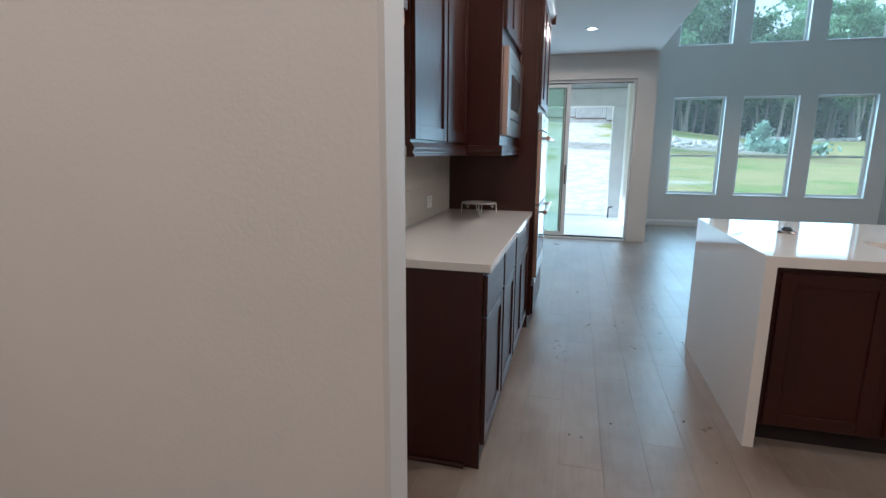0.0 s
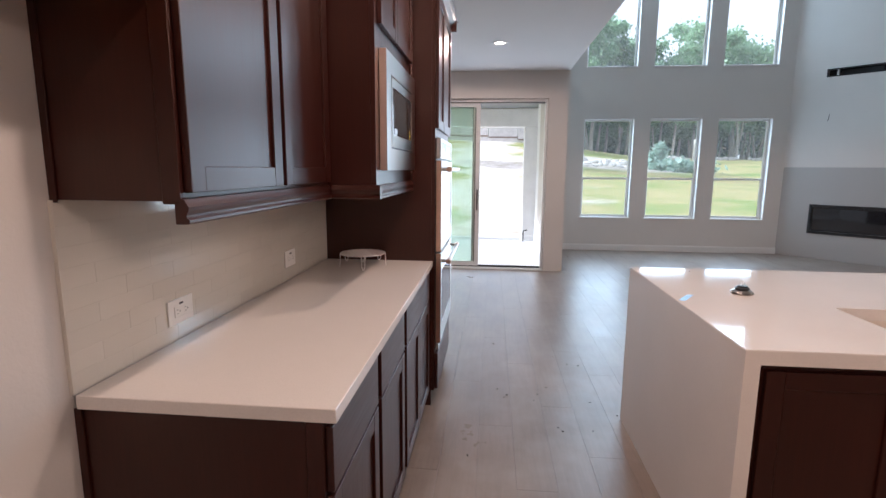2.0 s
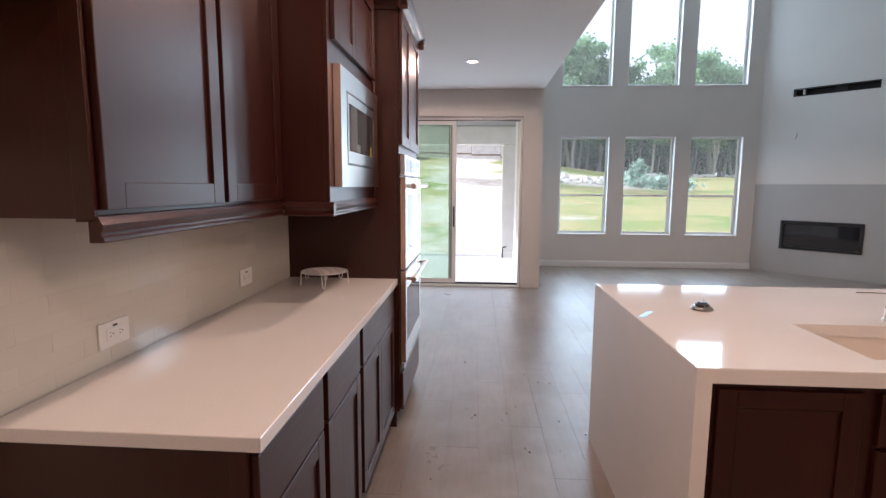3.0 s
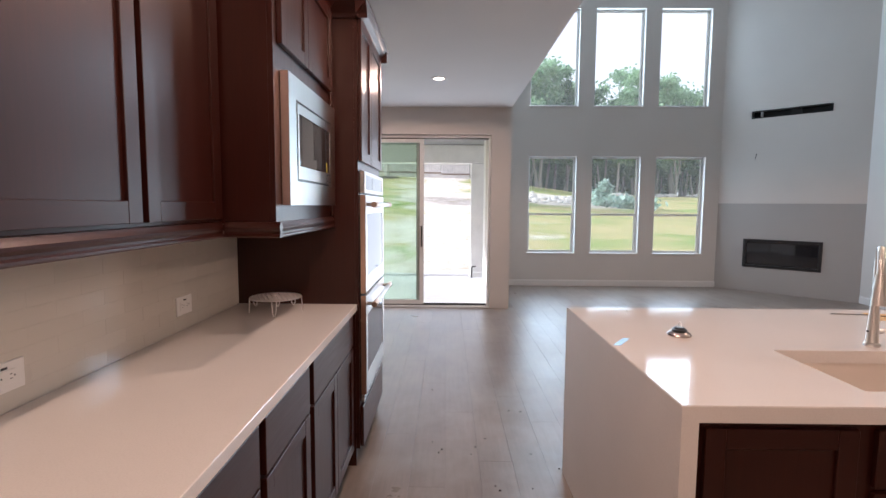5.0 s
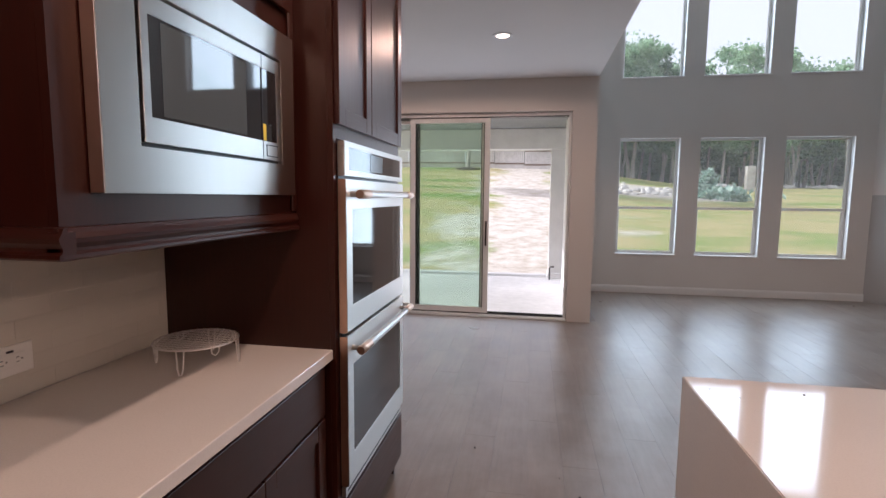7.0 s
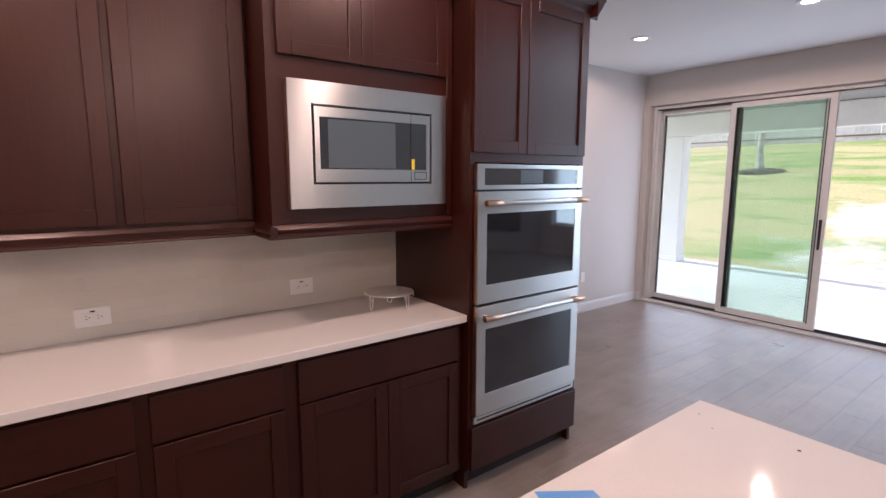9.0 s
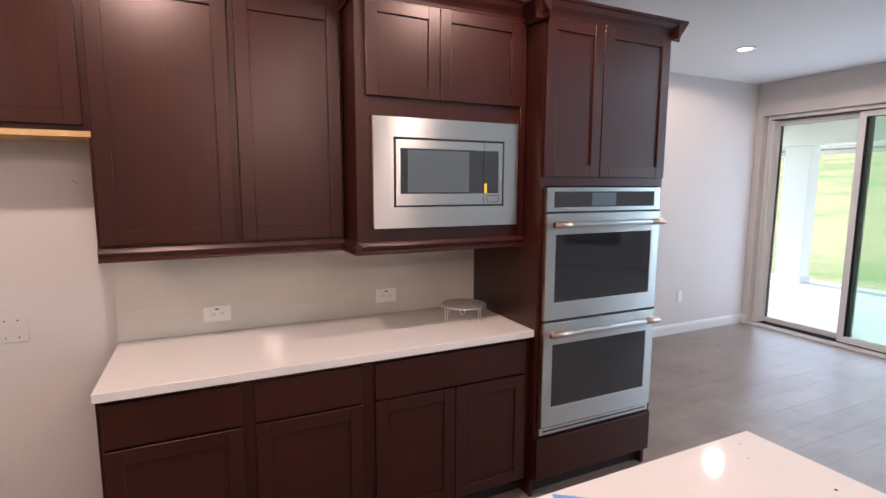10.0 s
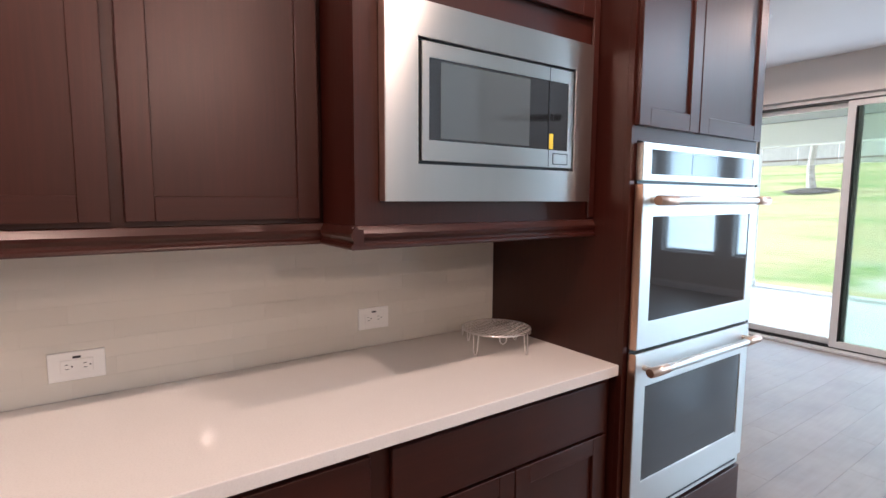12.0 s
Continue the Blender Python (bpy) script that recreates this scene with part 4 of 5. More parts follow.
def wire_rack():
    cx, cy, zt, r = -0.752, 4.002, 0.990, 0.123
    o = thing("wire_rack", (cx, cy, 0.914), "round chrome wire rack standing on the quartz counter", "rack")
    ring = [(cx + r * math.cos(a), cy + r * math.sin(a), zt) for a in (2 * math.pi * k / 40 for k in range(41))]
    bm = bmesh.new()
    add_tube(bm, ring, 0.003, 6)
    part("rim", bm, CHROME, o, smooth=True)
    for d, dz in ((0, 0.003), (1, -0.001)):
        a0 = radians(25) if d == 0 else radians(115)
        c, sn = math.cos(a0), math.sin(a0)
        for k in range(-5, 6):
            u = k * 0.0205
            h = math.sqrt(max(r * r - u * u, 0))
            tube("grid_wire", [(cx + u * c - h * sn * q, cy + u * sn + h * c * q, zt + dz) for q in (-1, 1)], 0.0020, CHROME, o, 5)
    for a in (radians(-75), radians(15), radians(105), radians(195)):
        ex, ey = math.cos(a), math.sin(a)
        tx, ty = -ey, ex
        p = lambda out, side, z: (cx + (r + out) * ex + side * tx, cy + (r + out) * ey + side * ty, z)
        tube("leg", [p(0, -0.011, zt), p(0.003, -0.008, 0.935), p(0.004, -0.003, 0.9165), p(0.004, 0.003, 0.9165), p(0.003, 0.008, 0.935), p(0, 0.011, zt)], 0.0025, CHROME, o, 6)
    for a in (radians(-30), radians(60), radians(150), radians(240)):
        ex, ey = math.cos(a), math.sin(a)
        tx, ty = -ey, ex
        p = lambda side, z: (cx + r * ex + side * tx, cy + r * ey + side * ty, z)
        tube("side_loop", [p(-0.012, zt), p(-0.010, zt - 0.018), p(0, zt - 0.026), p(0.010, zt - 0.018), p(0.012, zt)], 0.0021, CHROME, o, 6)


wire_rack()


# ---- island ----
IX0, IX1, IY0, IY1 = 0.742, 3.70, 2.863, 4.182
SX0, SX1, SY0, SY1 = 1.338, 2.16, 2.985, 3.402


def island():
    bm = bmesh.new()
    xs, ys = [IX0, SX0, SX1, IX1], [IY0, SY0, SY1, IY1]
    lv = [[[bm.verts.new((x, y, z)) for x in xs] for y in ys] for z in (0.866, 0.914)]
    for q in range(3):
        for p in range(3):
            if (p, q) != (1, 1):
                for k, g in enumerate(lv):
                    f = [g[q][p], g[q][p + 1], g[q + 1][p + 1], g[q + 1][p]]
                    bm.faces.new(f if k else f[::-1])
    for e in [e for e in bm.edges if e.is_boundary and e.verts[0].co.z < 0.9]:
        a, b = e.verts
        up = {tuple(v.co)[:2]: v for v in bm.verts if v.co.z > 0.9}
        bm.faces.new((a, b, up[tuple(b.co)[:2]], up[tuple(a.co)[:2]]))
    bmesh.ops.recalc_face_normals(bm, faces=bm.faces)
    rim = [e for e in bm.edges if len(e.link_faces) == 2 and e.calc_face_angle(0) > 1 and min(v.co.z for v in e.verts) > 0.9]
    bmesh.ops.bevel(bm, geom=rim, offset=0.0025, segments=2, affect="EDGES")
    t = part("countertop", bm, QUARTZ, None, label="white quartz island countertop with waterfall sides", category="countertop")
    boxes("waterfall_side", [(IX0, IX0 + 0.048, IY0, IY1, 0.0, 0.8659)], QUARTZ, t, 0.0)
    boxes("waterfall_side", [(IX1 - 0.048, IX1, IY0, IY1, 0.0, 0.8659)], QUARTZ, t, 0.0)
    yf = 2.905
    runs = [(0.792, 1.270, "door"), (1.270, 2.20, "sink"), (2.20, 2.93, "door"), (2.93, 3.650, "door")]
    for a, b, what in runs:
        c = thing("island_cabinet", ((a + b) / 2, 3.3, 0), "dark cherry island cabinet with %s under quartz" % ("drawers over doors" if what == "sink" else "one full-height door"), "cabinet", "dark cherry island cabinets")
        if what == "sink":
            for p in (a, b - 0.018):
                box("side_panel", p, p + 0.018, yf, 3.70, 0.10, 0.8655, WOOD_Z, c)
            box("back_panel", a + 0.018, b - 0.018, 3.68, 3.70, 0.10, 0.8655, WOOD_Z, c)
            box("bottom_panel", a + 0.018, b - 0.018, yf, 3.68, 0.10, 0.12, WOOD_Z, c)
            box("face_frame", a + 0.018, b - 0.018, yf, yf + 0.018, 0.12, 0.8655, WOOD_Z, c)
        else:
            box("body", a, b, yf, 3.70, 0.10, 0.8655, WOOD_Z, c)
        box("toe_kick", a, b, yf + 0.06, 3.70, 0.0, 0.0995, WOOD_SHADE, c)
        if what == "sink":
            m = (a + b) / 2
            for p, q in ((a + 0.030, m - 0.004), (m + 0.004, b - 0.02)):
                slab_front("drawer_front", "y", yf, p, q, 0.668, 0.838, c)
                shaker("door", "y", yf, p, q, 0.112, 0.655, c)
        else:
            shaker("door", "y", yf, a + 0.030, b - 0.022, 0.112, 0.838, c)
    box("island_back_panel", 0.792, 3.65, 3.7015, 3.72, 0.0, 0.8655, WOOD_Z, None, label="plain dark cherry back panel of the island cabinets", category="cabinet")


def sink():
    s = thing("sink", ((SX0 + SX1) / 2, 3.2, 0.66), "pale undermount kitchen sink set in the quartz island", "sink")
    z = 0.866
    g = 0.012
    e = 0.006
    boxes("basin", [(SX0 - g, SX0 + e - g + 0.0, SY0 - g, SY1 + g, 0.66, z - 0.001), (SX1 + g - e, SX1 + g, SY0 - g, SY1 + g, 0.66, z - 0.001), (SX0 - g + e, SX1 + g - e, SY0 - g, SY0 - g + e, 0.66, z - 0.001), (SX0 - g + e, SX1 + g - e, SY1 + g - e, SY1 + g, 0.66, z - 0.001), (SX0 - g + e, SX1 + g - e, SY0 - g + e, SY1 + g - e, 0.652, 0.66)], material("cream_sink_composite", (0.72, 0.64, 0.56), 0.3), s)
    tube("drain", [(1.75, 3.2, 0.6601), (1.75, 3.2, 0.664)], 0.045, CHROME, s, 20)


def faucet():
    x, y = 1.765, 3.475
    ux, uy = -0.61, -0.79
    f = thing("faucet", (x, y, 0.914), "brushed chrome gooseneck faucet behind the island sink", "faucet")
    tube("body", [(x, y, 0.914), (x, y, 0.925), (x, y, 0.93), (x, y, 1.03), (x, y, 1.10)], [0.027, 0.027, 0.022, 0.017, 0.013], STEEL_Z, f, 18)
    arc = [(x + ux * 0.085 * (1 - math.cos(a)), y + uy * 0.085 * (1 - math.cos(a)), 1.215 + 0.085 * math.sin(a)) for a in (math.pi * k / 14 for k in range(15))]
    tube("spout", [(x, y, 1.10)] + arc, 0.0125, STEEL_Z, f, 14)
    tube("spray_head", [(x + ux * d, y + uy * d, z) for d, z in ((0.17, 1.215), (0.171, 1.19), (0.174, 1.12), (0.176, 1.10))], [0.014, 0.017, 0.0235, 0.022], STEEL_Z, f, 16)
    box("spray_button", x + ux * 0.17 + 0.016, x + ux * 0.17 + 0.026, y + uy * 0.17 - 0.008, y + uy * 0.17 + 0.008, 1.13, 1.165, BLACK, f, 0.002)
    tube("handle_hub", [(x + 0.018, y + 0.004, 0.972), (x + 0.044, y + 0.010, 0.972)], 0.012, STEEL, f, 12)
    tube("lever", [(x + 0.042, y + 0.010, 0.972), (x + 0.09, y + 0.026, 0.966), (x + 0.15, y + 0.046, 0.958)], [0.0075, 0.0065, 0.0055], STEEL, f, 10)
    tube("aerator_hole", [(x - 0.024, y - 0.006, 0.975), (x - 0.0285, y - 0.008, 0.975)], 0.004, BLACK, f, 8, label="small dark set-screw hole")


def stopper():
    x, y, z = 1.076, 3.610, 0.914
    o = thing("sink_flange", (x, y, z), "chrome drain flange with black plug on quartz island", "drain flange")
    tube("flange", [(x, y, z), (x, y, z + 0.004), (x, y, z + 0.010), (x, y, z + 0.016), (x, y, z + 0.020)], [0.046, 0.048, 0.045, 0.037, 0.030], DULL_CHROME, o, 28)
    tube("rubber_plug", [(x, y, z + 0.020), (x, y, z + 0.028), (x, y, z + 0.030), (x, y, z + 0.036)], [0.029, 0.030, 0.022, 0.020], BLACK, o, 24)
    tube("pull_loop", [(x - 0.006, y, z + 0.036), (x - 0.005, y, z + 0.050), (x, y, z + 0.058), (x + 0.005, y, z + 0.050), (x + 0.006, y, z + 0.036)], 0.0018, CHROME, o, 6)


def tape():
    bm = bmesh.new()
    c = [(0.750, 3.454), (0.774, 3.446), (0.846, 3.550), (0.822, 3.557)]
    lo = [bm.verts.new((p[0], p[1], 0.9143)) for p in c]
    hi = [bm.verts.new((p[0], p[1], 0.9152)) for p in c]
    bm.faces.new(hi)
    bm.faces.new(lo[::-1])
    for k in range(4):
        bm.faces.new((lo[k], lo[(k + 1) % 4], hi[(k + 1) % 4], hi[k]))
    part("masking_tape", bm, BLUE_TAPE, None, "short strip of blue painter's tape on quartz island", category="tape")


def loose_things():
    tube("caulk_tube", [(2.10, 3.71, 0.936), (2.22, 3.705, 0.936), (2.30, 3.70, 0.936), (2.33, 3.699, 0.936)], [0.021, 0.021, 0.021, 0.006], PLATE, None, 14, label="white plastic tube lying on the quartz island", category="tube")
    bm = bmesh.new()
    add_box(bm, -0.13, 0.13, -0.09, 0.09, 0, 0.0015)
    bmesh.ops.transform(bm, matrix=pose(2.33, 3.97, 0.9143, 0, 0, -18), verts=bm.verts)
    part("paper_sheet", bm, RAW_WOOD, None, "brown paper sheet lying on the quartz island", category="paper")
    rnd = random.Random(4)
    bm = bmesh.new()
    spots = [(0.06, 4.37), (0.25, 4.35), (0.28, 4.44), (0.73, 4.2), (0.02, 4.5), (0.36, 4.02), (0.38, 3.98), (0.55, 4.0), (0.60, 4.36)]
    spots += [(rnd.uniform(-0.2, 0.7), rnd.uniform(2.4, 5.6)) for _ in range(14)]
    for x, y in spots:
        r = rnd.uniform(0.0025, 0.0055)
        m = pose(x, y, 0.002 + r * 0.5, rnd.uniform(0, 90), 0, rnd.uniform(0, 180)) @ Matrix.Diagonal((r * 1.5, r, r * 0.7, 1))
        bmesh.ops.create_icosphere(bm, subdivisions=1, radius=1.0, matrix=m)
    part("floor_debris", bm, MULCH, None, "scattered dark crumbs of dirt on the plank floor", category="debris", kind="stuff")
    tube("cable", [(2.05, 4.06, 0.9165), (2.16, 4.055, 0.9165), (2.26, 4.02, 0.9165), (2.31, 3.96, 0.9165), (2.36, 3.90, 0.9165), (2.46, 3.87, 0.9165)], 0.0022, BLACK, None, 6, label="thin black cable lying on the quartz island", category="cable")
    for x, y, q in ((0.787, 4.085, 0.003), (0.847, 4.033, 0.0025), (1.028, 4.088, 0.005)):
        bm = bmesh.new()
        bmesh.ops.create_icosphere(bm, subdivisions=1, radius=1.0, matrix=pose(x, y, 0.9142 + q * 0.3, 0, 0, 900 * x) @ Matrix.Diagonal((q, q * 0.6, q * 0.35, 1)))
        part("crumb", bm, MULCH, None, "tiny dark crumb of dirt on the quartz island", category="debris", group="crumbs on the island")
    tube("wall_hook", [(WX + 0.001, 2.222, 1.656), (WX + 0.006, 2.230, 1.652), (WX + 0.009, 2.238, 1.648), (WX + 0.004, 2.246, 1.640)], 0.0011, BLACK, None, 6, label="tiny bent wire end sticking out of the refrigerator-space wall", category="wire")
    x, y, z = -2.169, 7.45, 0.42
    o = thing("outlet", (x, y, z), "white upright wall outlet low on the painted wall", "outlet")
    box("cover_plate", x, x + 0.006, y - 0.036, y + 0.036, z - 0.058, z + 0.058, PLATE, o, 0.0015)
    for dz in (-0.02, 0.02):
        box("socket_face", x + 0.0062, x + 0.008, y - 0.016, y + 0.016, z + dz - 0.014, z + dz + 0.014, PLATE, o, 0.001)


loose_things()
island()
sink()
faucet()
stopper()
tape()


# ---- ceiling lights ----
def downlight(x, y, z, watts=0.0, lit=True, name="downlight"):
    o = thing(name, (x, y, z), "round white recessed downlight, %s, flush in the ceiling" % ("lit warm" if lit else "unlit"), "ceiling light", "recessed downlights")
    bm = bmesh.new()
    n = 28
    rad = [(0.086, -0.0005), (0.086, -0.005), (0.078, -0.008), (0.056, -0.006), (0.054, -0.0005)]
    rings = [[bm.verts.new((x + r * math.cos(2 * math.pi * k / n), y + r * math.sin(2 * math.pi * k / n), z + dz)) for k in range(n)] for r, dz in rad]
    for a, b in zip(rings, rings[1:]):
        for k in range(n):
            bm.faces.new((a[k], a[(k + 1) % n], b[(k + 1) % n], b[k]))
    bmesh.ops.recalc_face_normals(bm, faces=bm.faces)
    part("trim_ring", bm, TRIM, o, smooth=True)
    bm = bmesh.new()
    vs = [bm.verts.new((x + 0.055 * math.cos(2 * math.pi * k / n), y + 0.055 * math.sin(2 * math.pi * k / n), z - 0.0035)) for k in range(n)]
    bm.faces.new(vs[::-1])
    part("lens", bm, DAYLIGHT_DISC if lit else TRIM, o)
    if watts:
        down_lamp(x, y, z - 0.03, watts, WARM)


LIGHTS = [(0.0, 6.98), (-1.26, 6.93)]
for x, y in LIGHTS:
    downlight(x, y, C_LOW, 17)
# All out of view: (1.0, 3.6) and (0.2, 4.0) follow reflections, others are added fill.
KITCHEN_AND_FILL = [(1.0, 3.6, 3.5), (0.2, 2.5, 33), (0.2, 4.0, 26), (0.2, 1.0, 20), (2.6, 3.6, 20), (4.4, 3.6, 60), (-1.0, -0.5, 46), (-2.0, -1.4, 40), (2.6, 0.2, 44)]
for x, y, power in KITCHEN_AND_FILL:
    downlight(x, y, C_LOW, power)


# ---- outside ----
def rise(x, y):
    """Height of the ground: level at the house, climbing to a ridge."""
    d = max(0.0, y - 14.0)
    left = 1 / (1 + math.exp((x - 7.0) / 3.0))
    slope = 0.074 + 0.060 * left
    return -0.12 + slope * d if d < 34 else -0.12 + slope * 34 + (d - 34) * 0.01


def ground():
    xs = [-400, -200, -100, -60] + [x * 2.0 for x in range(-20, 31)] + [80, 120, 220, 420]
    ys = [-300, -100, -30, -5, 5, 10.9, 12.3, 14] + [14 + 1.5 * k for k in range(1, 40)] + [90, 140, 250, 500]
    bm = bmesh.new()
    g = [[bm.verts.new((x, y, (rise(x, y) + (0.10 * noise.noise(Vector((x * 0.3, y * 0.3, 0))) if 16 < y < 80 else 0)) if y > 12 else -0.16)) for x in xs] for y in ys]
    for a, b in zip(g, g[1:]):
        for k in range(len(xs) - 1):
            bm.faces.new((a[k], a[k + 1], b[k + 1], b[k]))
    part("ground", bm, LAWN, None, kind="structure", category="ground", smooth=True)


def patio():
    box("patio_slab", -4.3, 0.98, 8.785, 12.62, -0.30, -0.05, CONCRETE, kind="structure", category="patio", bevel=0.01)
    box("patio_ceiling", -4.3, 0.98, 8.785, 12.50, 2.70, 3.10, SOFFIT, kind="structure", category="ceiling")
    box("patio_beam", -4.3, 0.98, 12.05, 12.35, 2.325, 2.695, STUCCO, kind="structure", category="beam", bevel=0.008)
    box("exterior_wall", 0.80, 0.98, 10.805, 11.3, -0.3, 2.945, STUCCO, kind="structure", category="wall")
    for x0, x1 in ((-3.92, -3.50), (0.60, 0.98)):
        p = thing("patio_column", ((x0 + x1) / 2, 12.2, -0.05), "square white stucco column standing on the concrete patio", "column", "patio columns")
        box("shaft", x0, x1, 12.06, 12.34, 0.05, 2.32, STUCCO, p, 0.006)
        box("base", x0 - 0.02, x1 + 0.02, 12.04, 12.36, -0.05, 0.05, STUCCO, p, 0.006)
    for x, y in ((-2.6, 10.6), (-0.6, 10.6)):
        downlight(x, y, 2.70, 0, False, "patio_downlight")
    tube("pipe_stub", [(0.62, 11.9, -0.05), (0.62, 11.9, 0.15), (0.63, 11.9, 0.18), (0.70, 11.9, 0.19)], 0.014, BLACK, None, 8, label="short black pipe stub rising beside the white patio column", category="pipe")


def fence():
    rnd = random.Random(11)
    y = 44.0
    k = 0
    x = -34.0
    while x < 4.0:
        z = rise(x + 1.2, y)
        f = thing("fence_panel", (x + 1.2, y, z), "weathered grey board fence panel above the lawn", "fence", "back fence panels")
        boxes("boarding", [(x + 0.155 * i, x + 0.155 * i + 0.148, y - 0.012 * (i % 2), y + 0.018 - 0.012 * (i % 2), z - 0.25, z + 1.80 + rnd.uniform(-0.02, 0.02)) for i in range(15)], FENCE, f, kind="stuff")
        box("post", x - 0.05, x + 0.05, y + 0.025, y + 0.12, z - 0.3, z + 1.9, FENCE, f)
        for zz in (0.3, 1.4):
            box("rail", x, x + 2.36, y - 0.055, y - 0.015, z + zz, z + zz + 0.11, FENCE_RAIL, f, label="brown fence rail")
        x += 2.4
        k += 1


def leaf_cloud(rnd, centres, count, size):
    """Small folded leaves scattered in uneven clumps, as one mesh."""
    c = np.array([p[:3] for p in centres])
    r = np.array([p[3] for p in centres])
    k = rnd.integers(0, len(c), count)
    d = rnd.normal(size=(count, 3))
    d /= np.linalg.norm(d, axis=1)[:, None]
    q = np.clip(np.abs(rnd.normal(size=count)) * 0.62 + 0.12, 0.1, 1.75)
    p = c[k] + d * (r[k] * q)[:, None] * np.array([1, 1, 0.75])
    a = rnd.normal(size=(count, 3))
    a /= np.linalg.norm(a, axis=1)[:, None]
    b = np.cross(a, rnd.normal(size=(count, 3)))
    b /= np.linalg.norm(b, axis=1)[:, None]
    s = size * rnd.uniform(0.6, 1.3, count)[:, None]
    verts = np.stack([p - a * s, p - b * s * 0.55, p + a * s, p + b * s * 0.55], axis=1).reshape(-1, 3)
    faces = np.arange(count * 4).reshape(-1, 4)
    return verts, faces


def mesh_part(name, verts, faces, mat, parent, at, kind=""):
    me = bpy.data.meshes.new(name)
    me.from_pydata((verts - np.array(at)).tolist(), [], faces.tolist())
    me.materials.append(mat)
    ob = new(name, me)
    ob.parent = parent
    ob.location = Vector(at) - base_of(parent)
    PLACE[ob.name] = Vector(at)
    return tagged(ob, kind=kind)


def tree(seed, height, crown, trunk_r, mat, leaves, bare=0.35, stems=1):
    rnd = np.random.default_rng(seed)
    t = thing("tree", (0, 0, 0), "tall slender woodland tree with pale bark and open crown", "tree", "woodland trees")
    bm = bmesh.new()
    centres = []
    for s in range(stems):
        lean = rnd.uniform(-0.12, 0.12, 2)
        base = rnd.uniform(-0.25, 0.25, 2) * (stems > 1)
        pts = []
        for k in range(8):
            h = height * 0.93 * k / 7
            w = 0.12 * math.sin(k * 1.3 + s + seed)
            pts.append((base[0] + lean[0] * h + w, base[1] + lean[1] * h + w * 0.6, h))
        add_tube(bm, pts, [trunk_r * (1.25 if k == 0 else 1 - 0.115 * k) for k in range(8)], 8)
        for i in range(16):
            f = bare + (1 - bare) * (i + 0.5) / 16
            o = Vector(pts[min(6, int(f * 7))]).lerp(Vector(pts[min(7, int(f * 7) + 1)]), f * 7 % 1)
            an = i * 2.4 + rnd.uniform(-0.4, 0.4)
            ln = crown * rnd.uniform(0.55, 1.0) * (1.05 - 0.55 * abs(f - 0.55))
            tip = o + Vector((math.cos(an) * ln, math.sin(an) * ln, ln * rnd.uniform(0.2, 0.6)))
            mid = o.lerp(tip, 0.5) + Vector((0, 0, -0.08 * ln))
            add_tube(bm, [o, mid, tip], [trunk_r * 0.34, trunk_r * 0.2, trunk_r * 0.07], 5)
            for q, rr in ((0.55, 0.30), (0.85, 0.36), (1.05, 0.28)):
                c = o.lerp(tip, q) + Vector(rnd.uniform(-0.3, 0.3, 3))
                centres.append((c.x, c.y, c.z, crown * rr * rnd.uniform(0.6, 1.0)))
        centres.append((pts[7][0], pts[7][1], pts[7][2], crown * 0.4))
    part("trunk", bm, BARK, t, smooth=True)
    v, f = leaf_cloud(rnd, centres, leaves, 0.21)
    mesh_part("crown", v, f, mat, t, (0, 0, height * bare), "stuff")
    return t


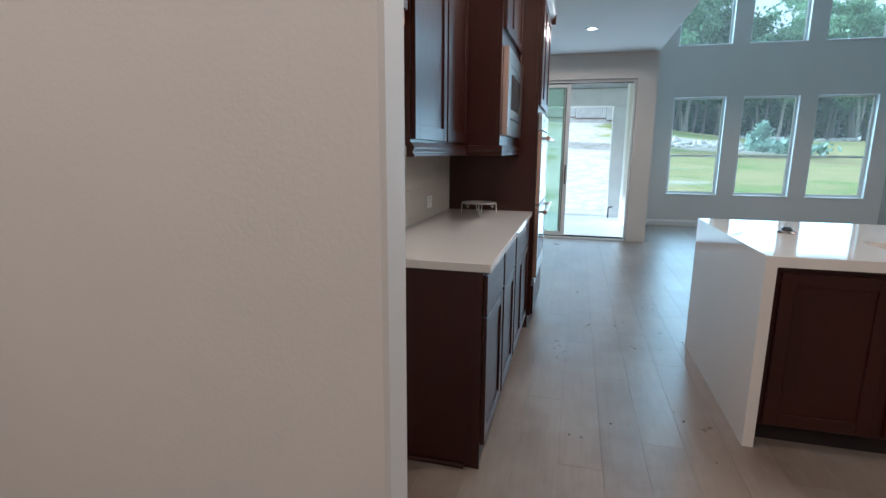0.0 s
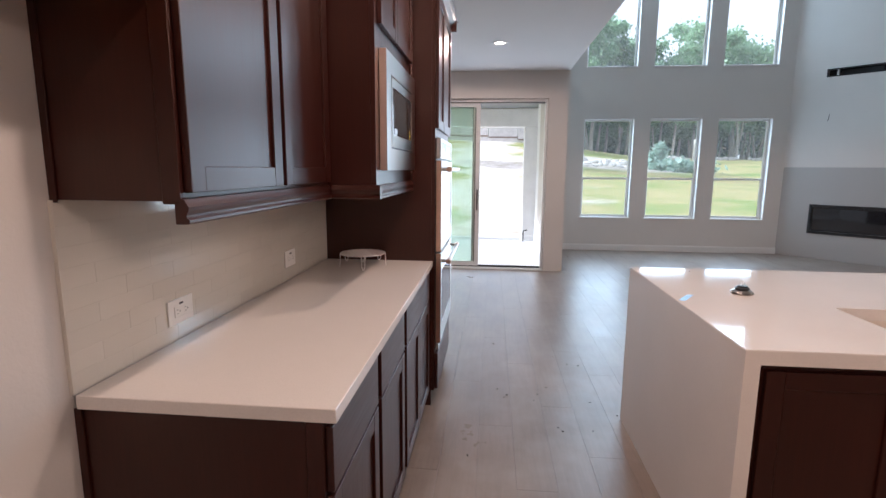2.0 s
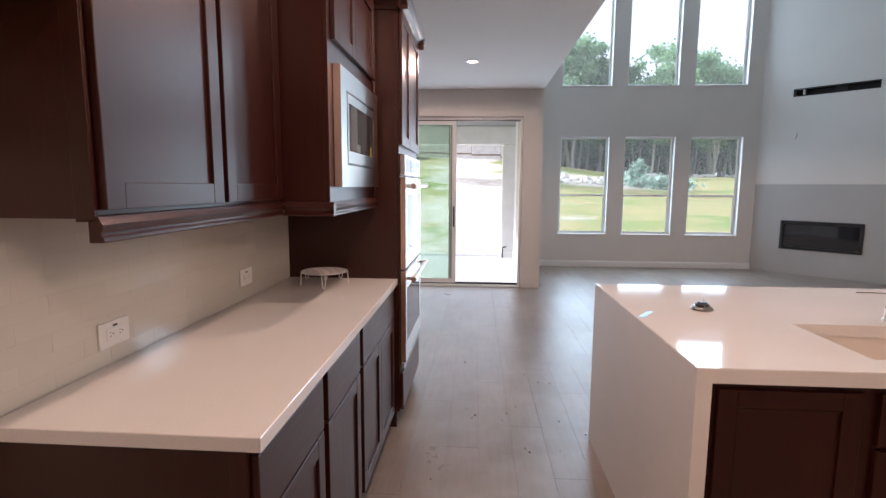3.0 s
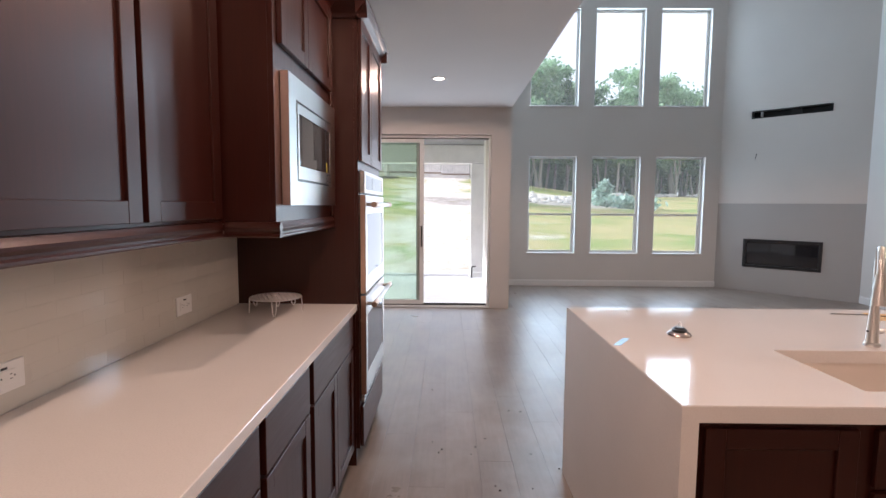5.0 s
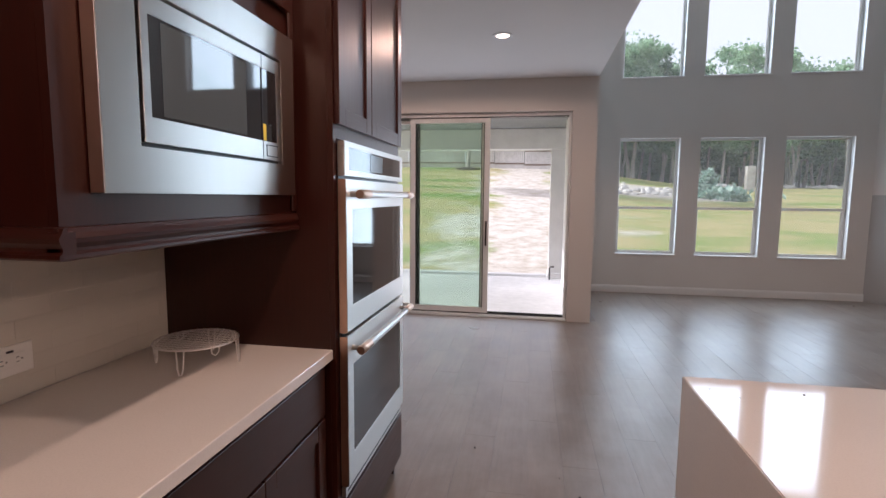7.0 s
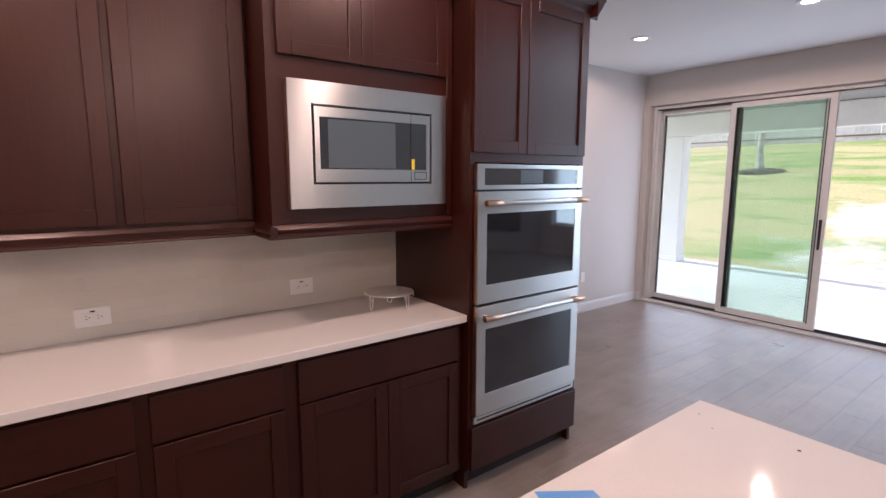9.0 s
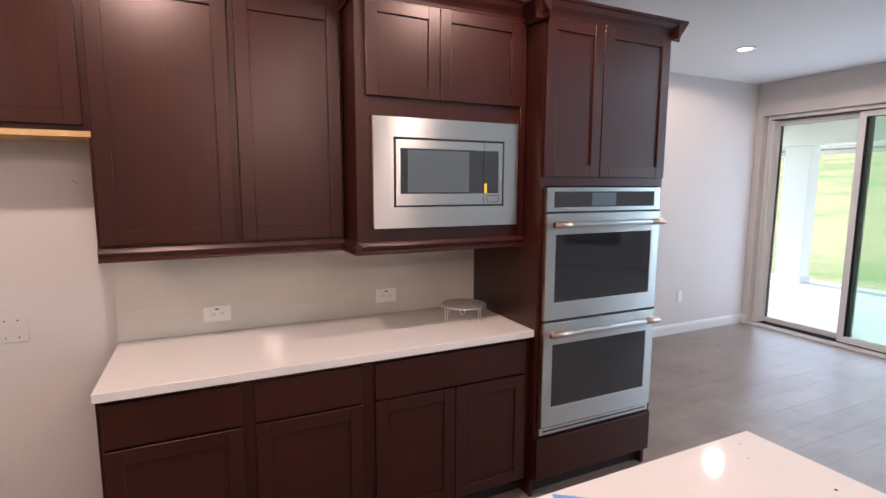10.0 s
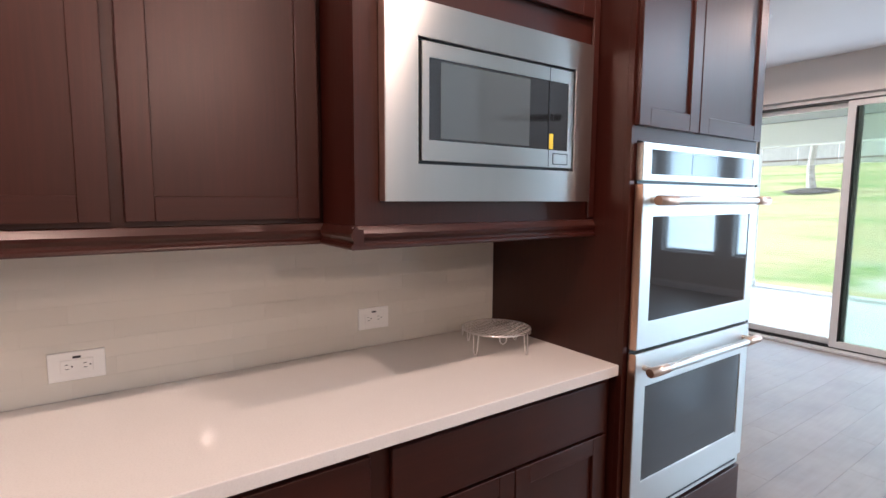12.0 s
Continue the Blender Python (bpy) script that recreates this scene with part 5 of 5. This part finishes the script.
def woods():
    rnd = random.Random(3)
    kinds = [tree(1, 11.5, 3.6, 0.17, LEAF, 11000, 0.36), tree(2, 10.5, 3.8, 0.15, LEAF, 11000, 0.34, 2), tree(3, 9.0, 3.0, 0.13, LEAF_CEDAR, 11000, 0.28), tree(4, 12.5, 3.6, 0.19, LEAF, 11000, 0.42)]
    thicket = tree(5, 5.5, 3.0, 0.08, LEAF_SHADE, 6500, 0.02)
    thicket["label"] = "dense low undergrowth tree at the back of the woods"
    spots = []
    for row in range(5):
        y = 50.0 + row * 3.6
        x = -6.0 + rnd.uniform(0, 2)
        while x < 46:
            spots.append((x, y + rnd.uniform(-1.4, 1.4)))
            x += rnd.uniform(2.2, 3.8)
    for k, x in enumerate((-36, -30, -25, -19, -14, -9)):
        spots.append((x + 0.7, 58 + k % 3))
    for i, (x, y) in enumerate(spots):
        s = rnd.uniform(0.78, 1.15)
        src = kinds[(i * 7 + int(x)) % 4]
        m = pose(x, y, rise(x, y) - 0.1, 0, 0, rnd.uniform(0, 360)) @ Matrix.Diagonal((s, s, s, 1))
        if i < 4:
            src = kinds[i]
            src.matrix_basis = m
            PLACE[src.name] = Vector((x, y, rise(x, y)))
        else:
            copy_thing(src, m)
    x, k = -4.0, 0
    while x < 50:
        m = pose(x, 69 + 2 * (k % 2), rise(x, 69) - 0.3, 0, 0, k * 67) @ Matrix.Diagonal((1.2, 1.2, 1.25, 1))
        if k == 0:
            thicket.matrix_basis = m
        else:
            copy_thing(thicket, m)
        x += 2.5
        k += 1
    # the young trees on the lawn in their rings of mulch
    t = tree(9, 7.5, 2.2, 0.17, LEAF, 7000, 0.42)
    t["label"] = "young yard tree with pale trunk in a mulch ring"
    n = 20
    for k, (x, y) in enumerate(((-8.4, 28.3), (-4.8, 41.8))):
        z = rise(x, y)
        m = pose(x, y, z - 0.05, 0, 0, 80 * k)
        if k == 0:
            t.matrix_basis = m
        else:
            copy_thing(t, m)
        bm = bmesh.new()
        top = [bm.verts.new((x + 1.0 * math.cos(6.2832 * k / n), y + 1.0 * math.sin(6.2832 * k / n), rise(x + 1.0 * math.cos(6.2832 * k / n), y + 1.0 * math.sin(6.2832 * k / n)) + 0.06)) for k in range(n)]
        mid = bm.verts.new((x, y, z + 0.22))
        for q in range(n):
            bm.faces.new((top[q], top[(q + 1) % n], mid))
        part("mulch_ring", bm, MULCH, None, "low ring of dark mulch round the young tree", category="mulch", smooth=True)


def bush():
    rnd = np.random.default_rng(8)
    x, y = 10.2, 31.2
    z = rise(x, y)
    b = thing("prickly_pear", (x, y, z), "sprawling blue-green prickly pear clump among pale rocks", "plant")
    cs = [(x + rnd.uniform(-1.3, 1.7), y + rnd.uniform(-1.1, 1.0), z + rnd.uniform(0.1, 0.42), 0.40) for _ in range(22)] + [(x - 1.0 + rnd.uniform(-0.35, 0.35), y, z + 0.4 + 0.2 * k, 0.42 - 0.03 * k) for k in range(6)]
    v, f = leaf_cloud(rnd, cs, 3000, 0.16)
    mesh_part("pads", v, f, CACTUS, b, (x, y, z), "stuff")


def rocks():
    rnd = random.Random(21)
    proto = []
    for s in range(3):
        bm = bmesh.new()
        bmesh.ops.create_icosphere(bm, subdivisions=2, radius=0.5)
        for v in bm.verts:
            v.co *= 1 + 0.35 * noise.noise(v.co * 2.0 + Vector((s * 7, 0, 0)))
            v.co.z *= 0.6
        proto.append(bm)
    spots = [(rnd.uniform(3.2, 10.8), rnd.uniform(29.5, 37.5), rnd.uniform(0.14, 0.5)) for _ in range(95)] + [(rnd.uniform(13, 26), rnd.uniform(46.6, 48.4), rnd.uniform(0.35, 0.8)) for _ in range(50)]
    for x, y, s in spots:
        bm = proto[rnd.randrange(3)].copy()
        z = rise(x, y)
        bmesh.ops.transform(bm, matrix=pose(x, y, z + 0.05 * s, 0, 0, rnd.uniform(0, 360)) @ Matrix.Diagonal((s * 1.2, s, s, 1)), verts=bm.verts)
        part("rock", bm, ROCK, None, "pale limestone rock on bare ground by the woods", category="rock", group="limestone rocks")
    x, y = 15.5, 42.0
    z = rise(x, y)
    box("utility_post", x - 0.28, x + 0.28, y - 0.25, y + 0.25, z - 0.1, z + 1.75, ROCK, None, 0.03, label="pale boxy utility pillar standing before the woods", category="post")


ground()
patio()
fence()
woods()
bush()
rocks()


# ---- tiles and planks, last ----
def backsplash():
    rnd = random.Random(2)
    w, h, gap = 0.203, 0.0508, 0.0004
    wall = box("backsplash", WX, WX + 0.0100, 2.347, 4.2155, 0.914, 1.3795, GROUT, kind="structure", category="backsplash")
    made = {}
    row = 0
    z = 0.9142
    while z < 1.379:
        z1 = min(z + h, 1.3793)
        y = 2.349 - (w / 2 if row % 2 else 0)
        while y < 4.214:
            a, b = max(y, 2.349), min(y + w, 4.214)
            y += w
            if b - a < 0.02:
                continue
            key = (round(b - a, 3), round(z1 - z, 3))
            if key not in made:
                bm = bmesh.new()
                add_box(bm, 0, 0.0055, -(b - a - gap) / 2, (b - a - gap) / 2, 0, z1 - z - gap, 0.0004)
                me = bpy.data.meshes.new("tile")
                bm.to_mesh(me)
                bm.free()
                me.materials.append(TILE)
                made[key] = me
            t = new("tile", made[key])
            t.parent = wall
            t.location = Vector((WX + 0.0050, (a + b) / 2, z)) - PLACE[wall.name]
            t.rotation_euler = (0, radians(rnd.uniform(-0.3, 0.3)), radians(rnd.uniform(-0.12, 0.12)))
        z += h
        row += 1


backsplash()
lay_floor()
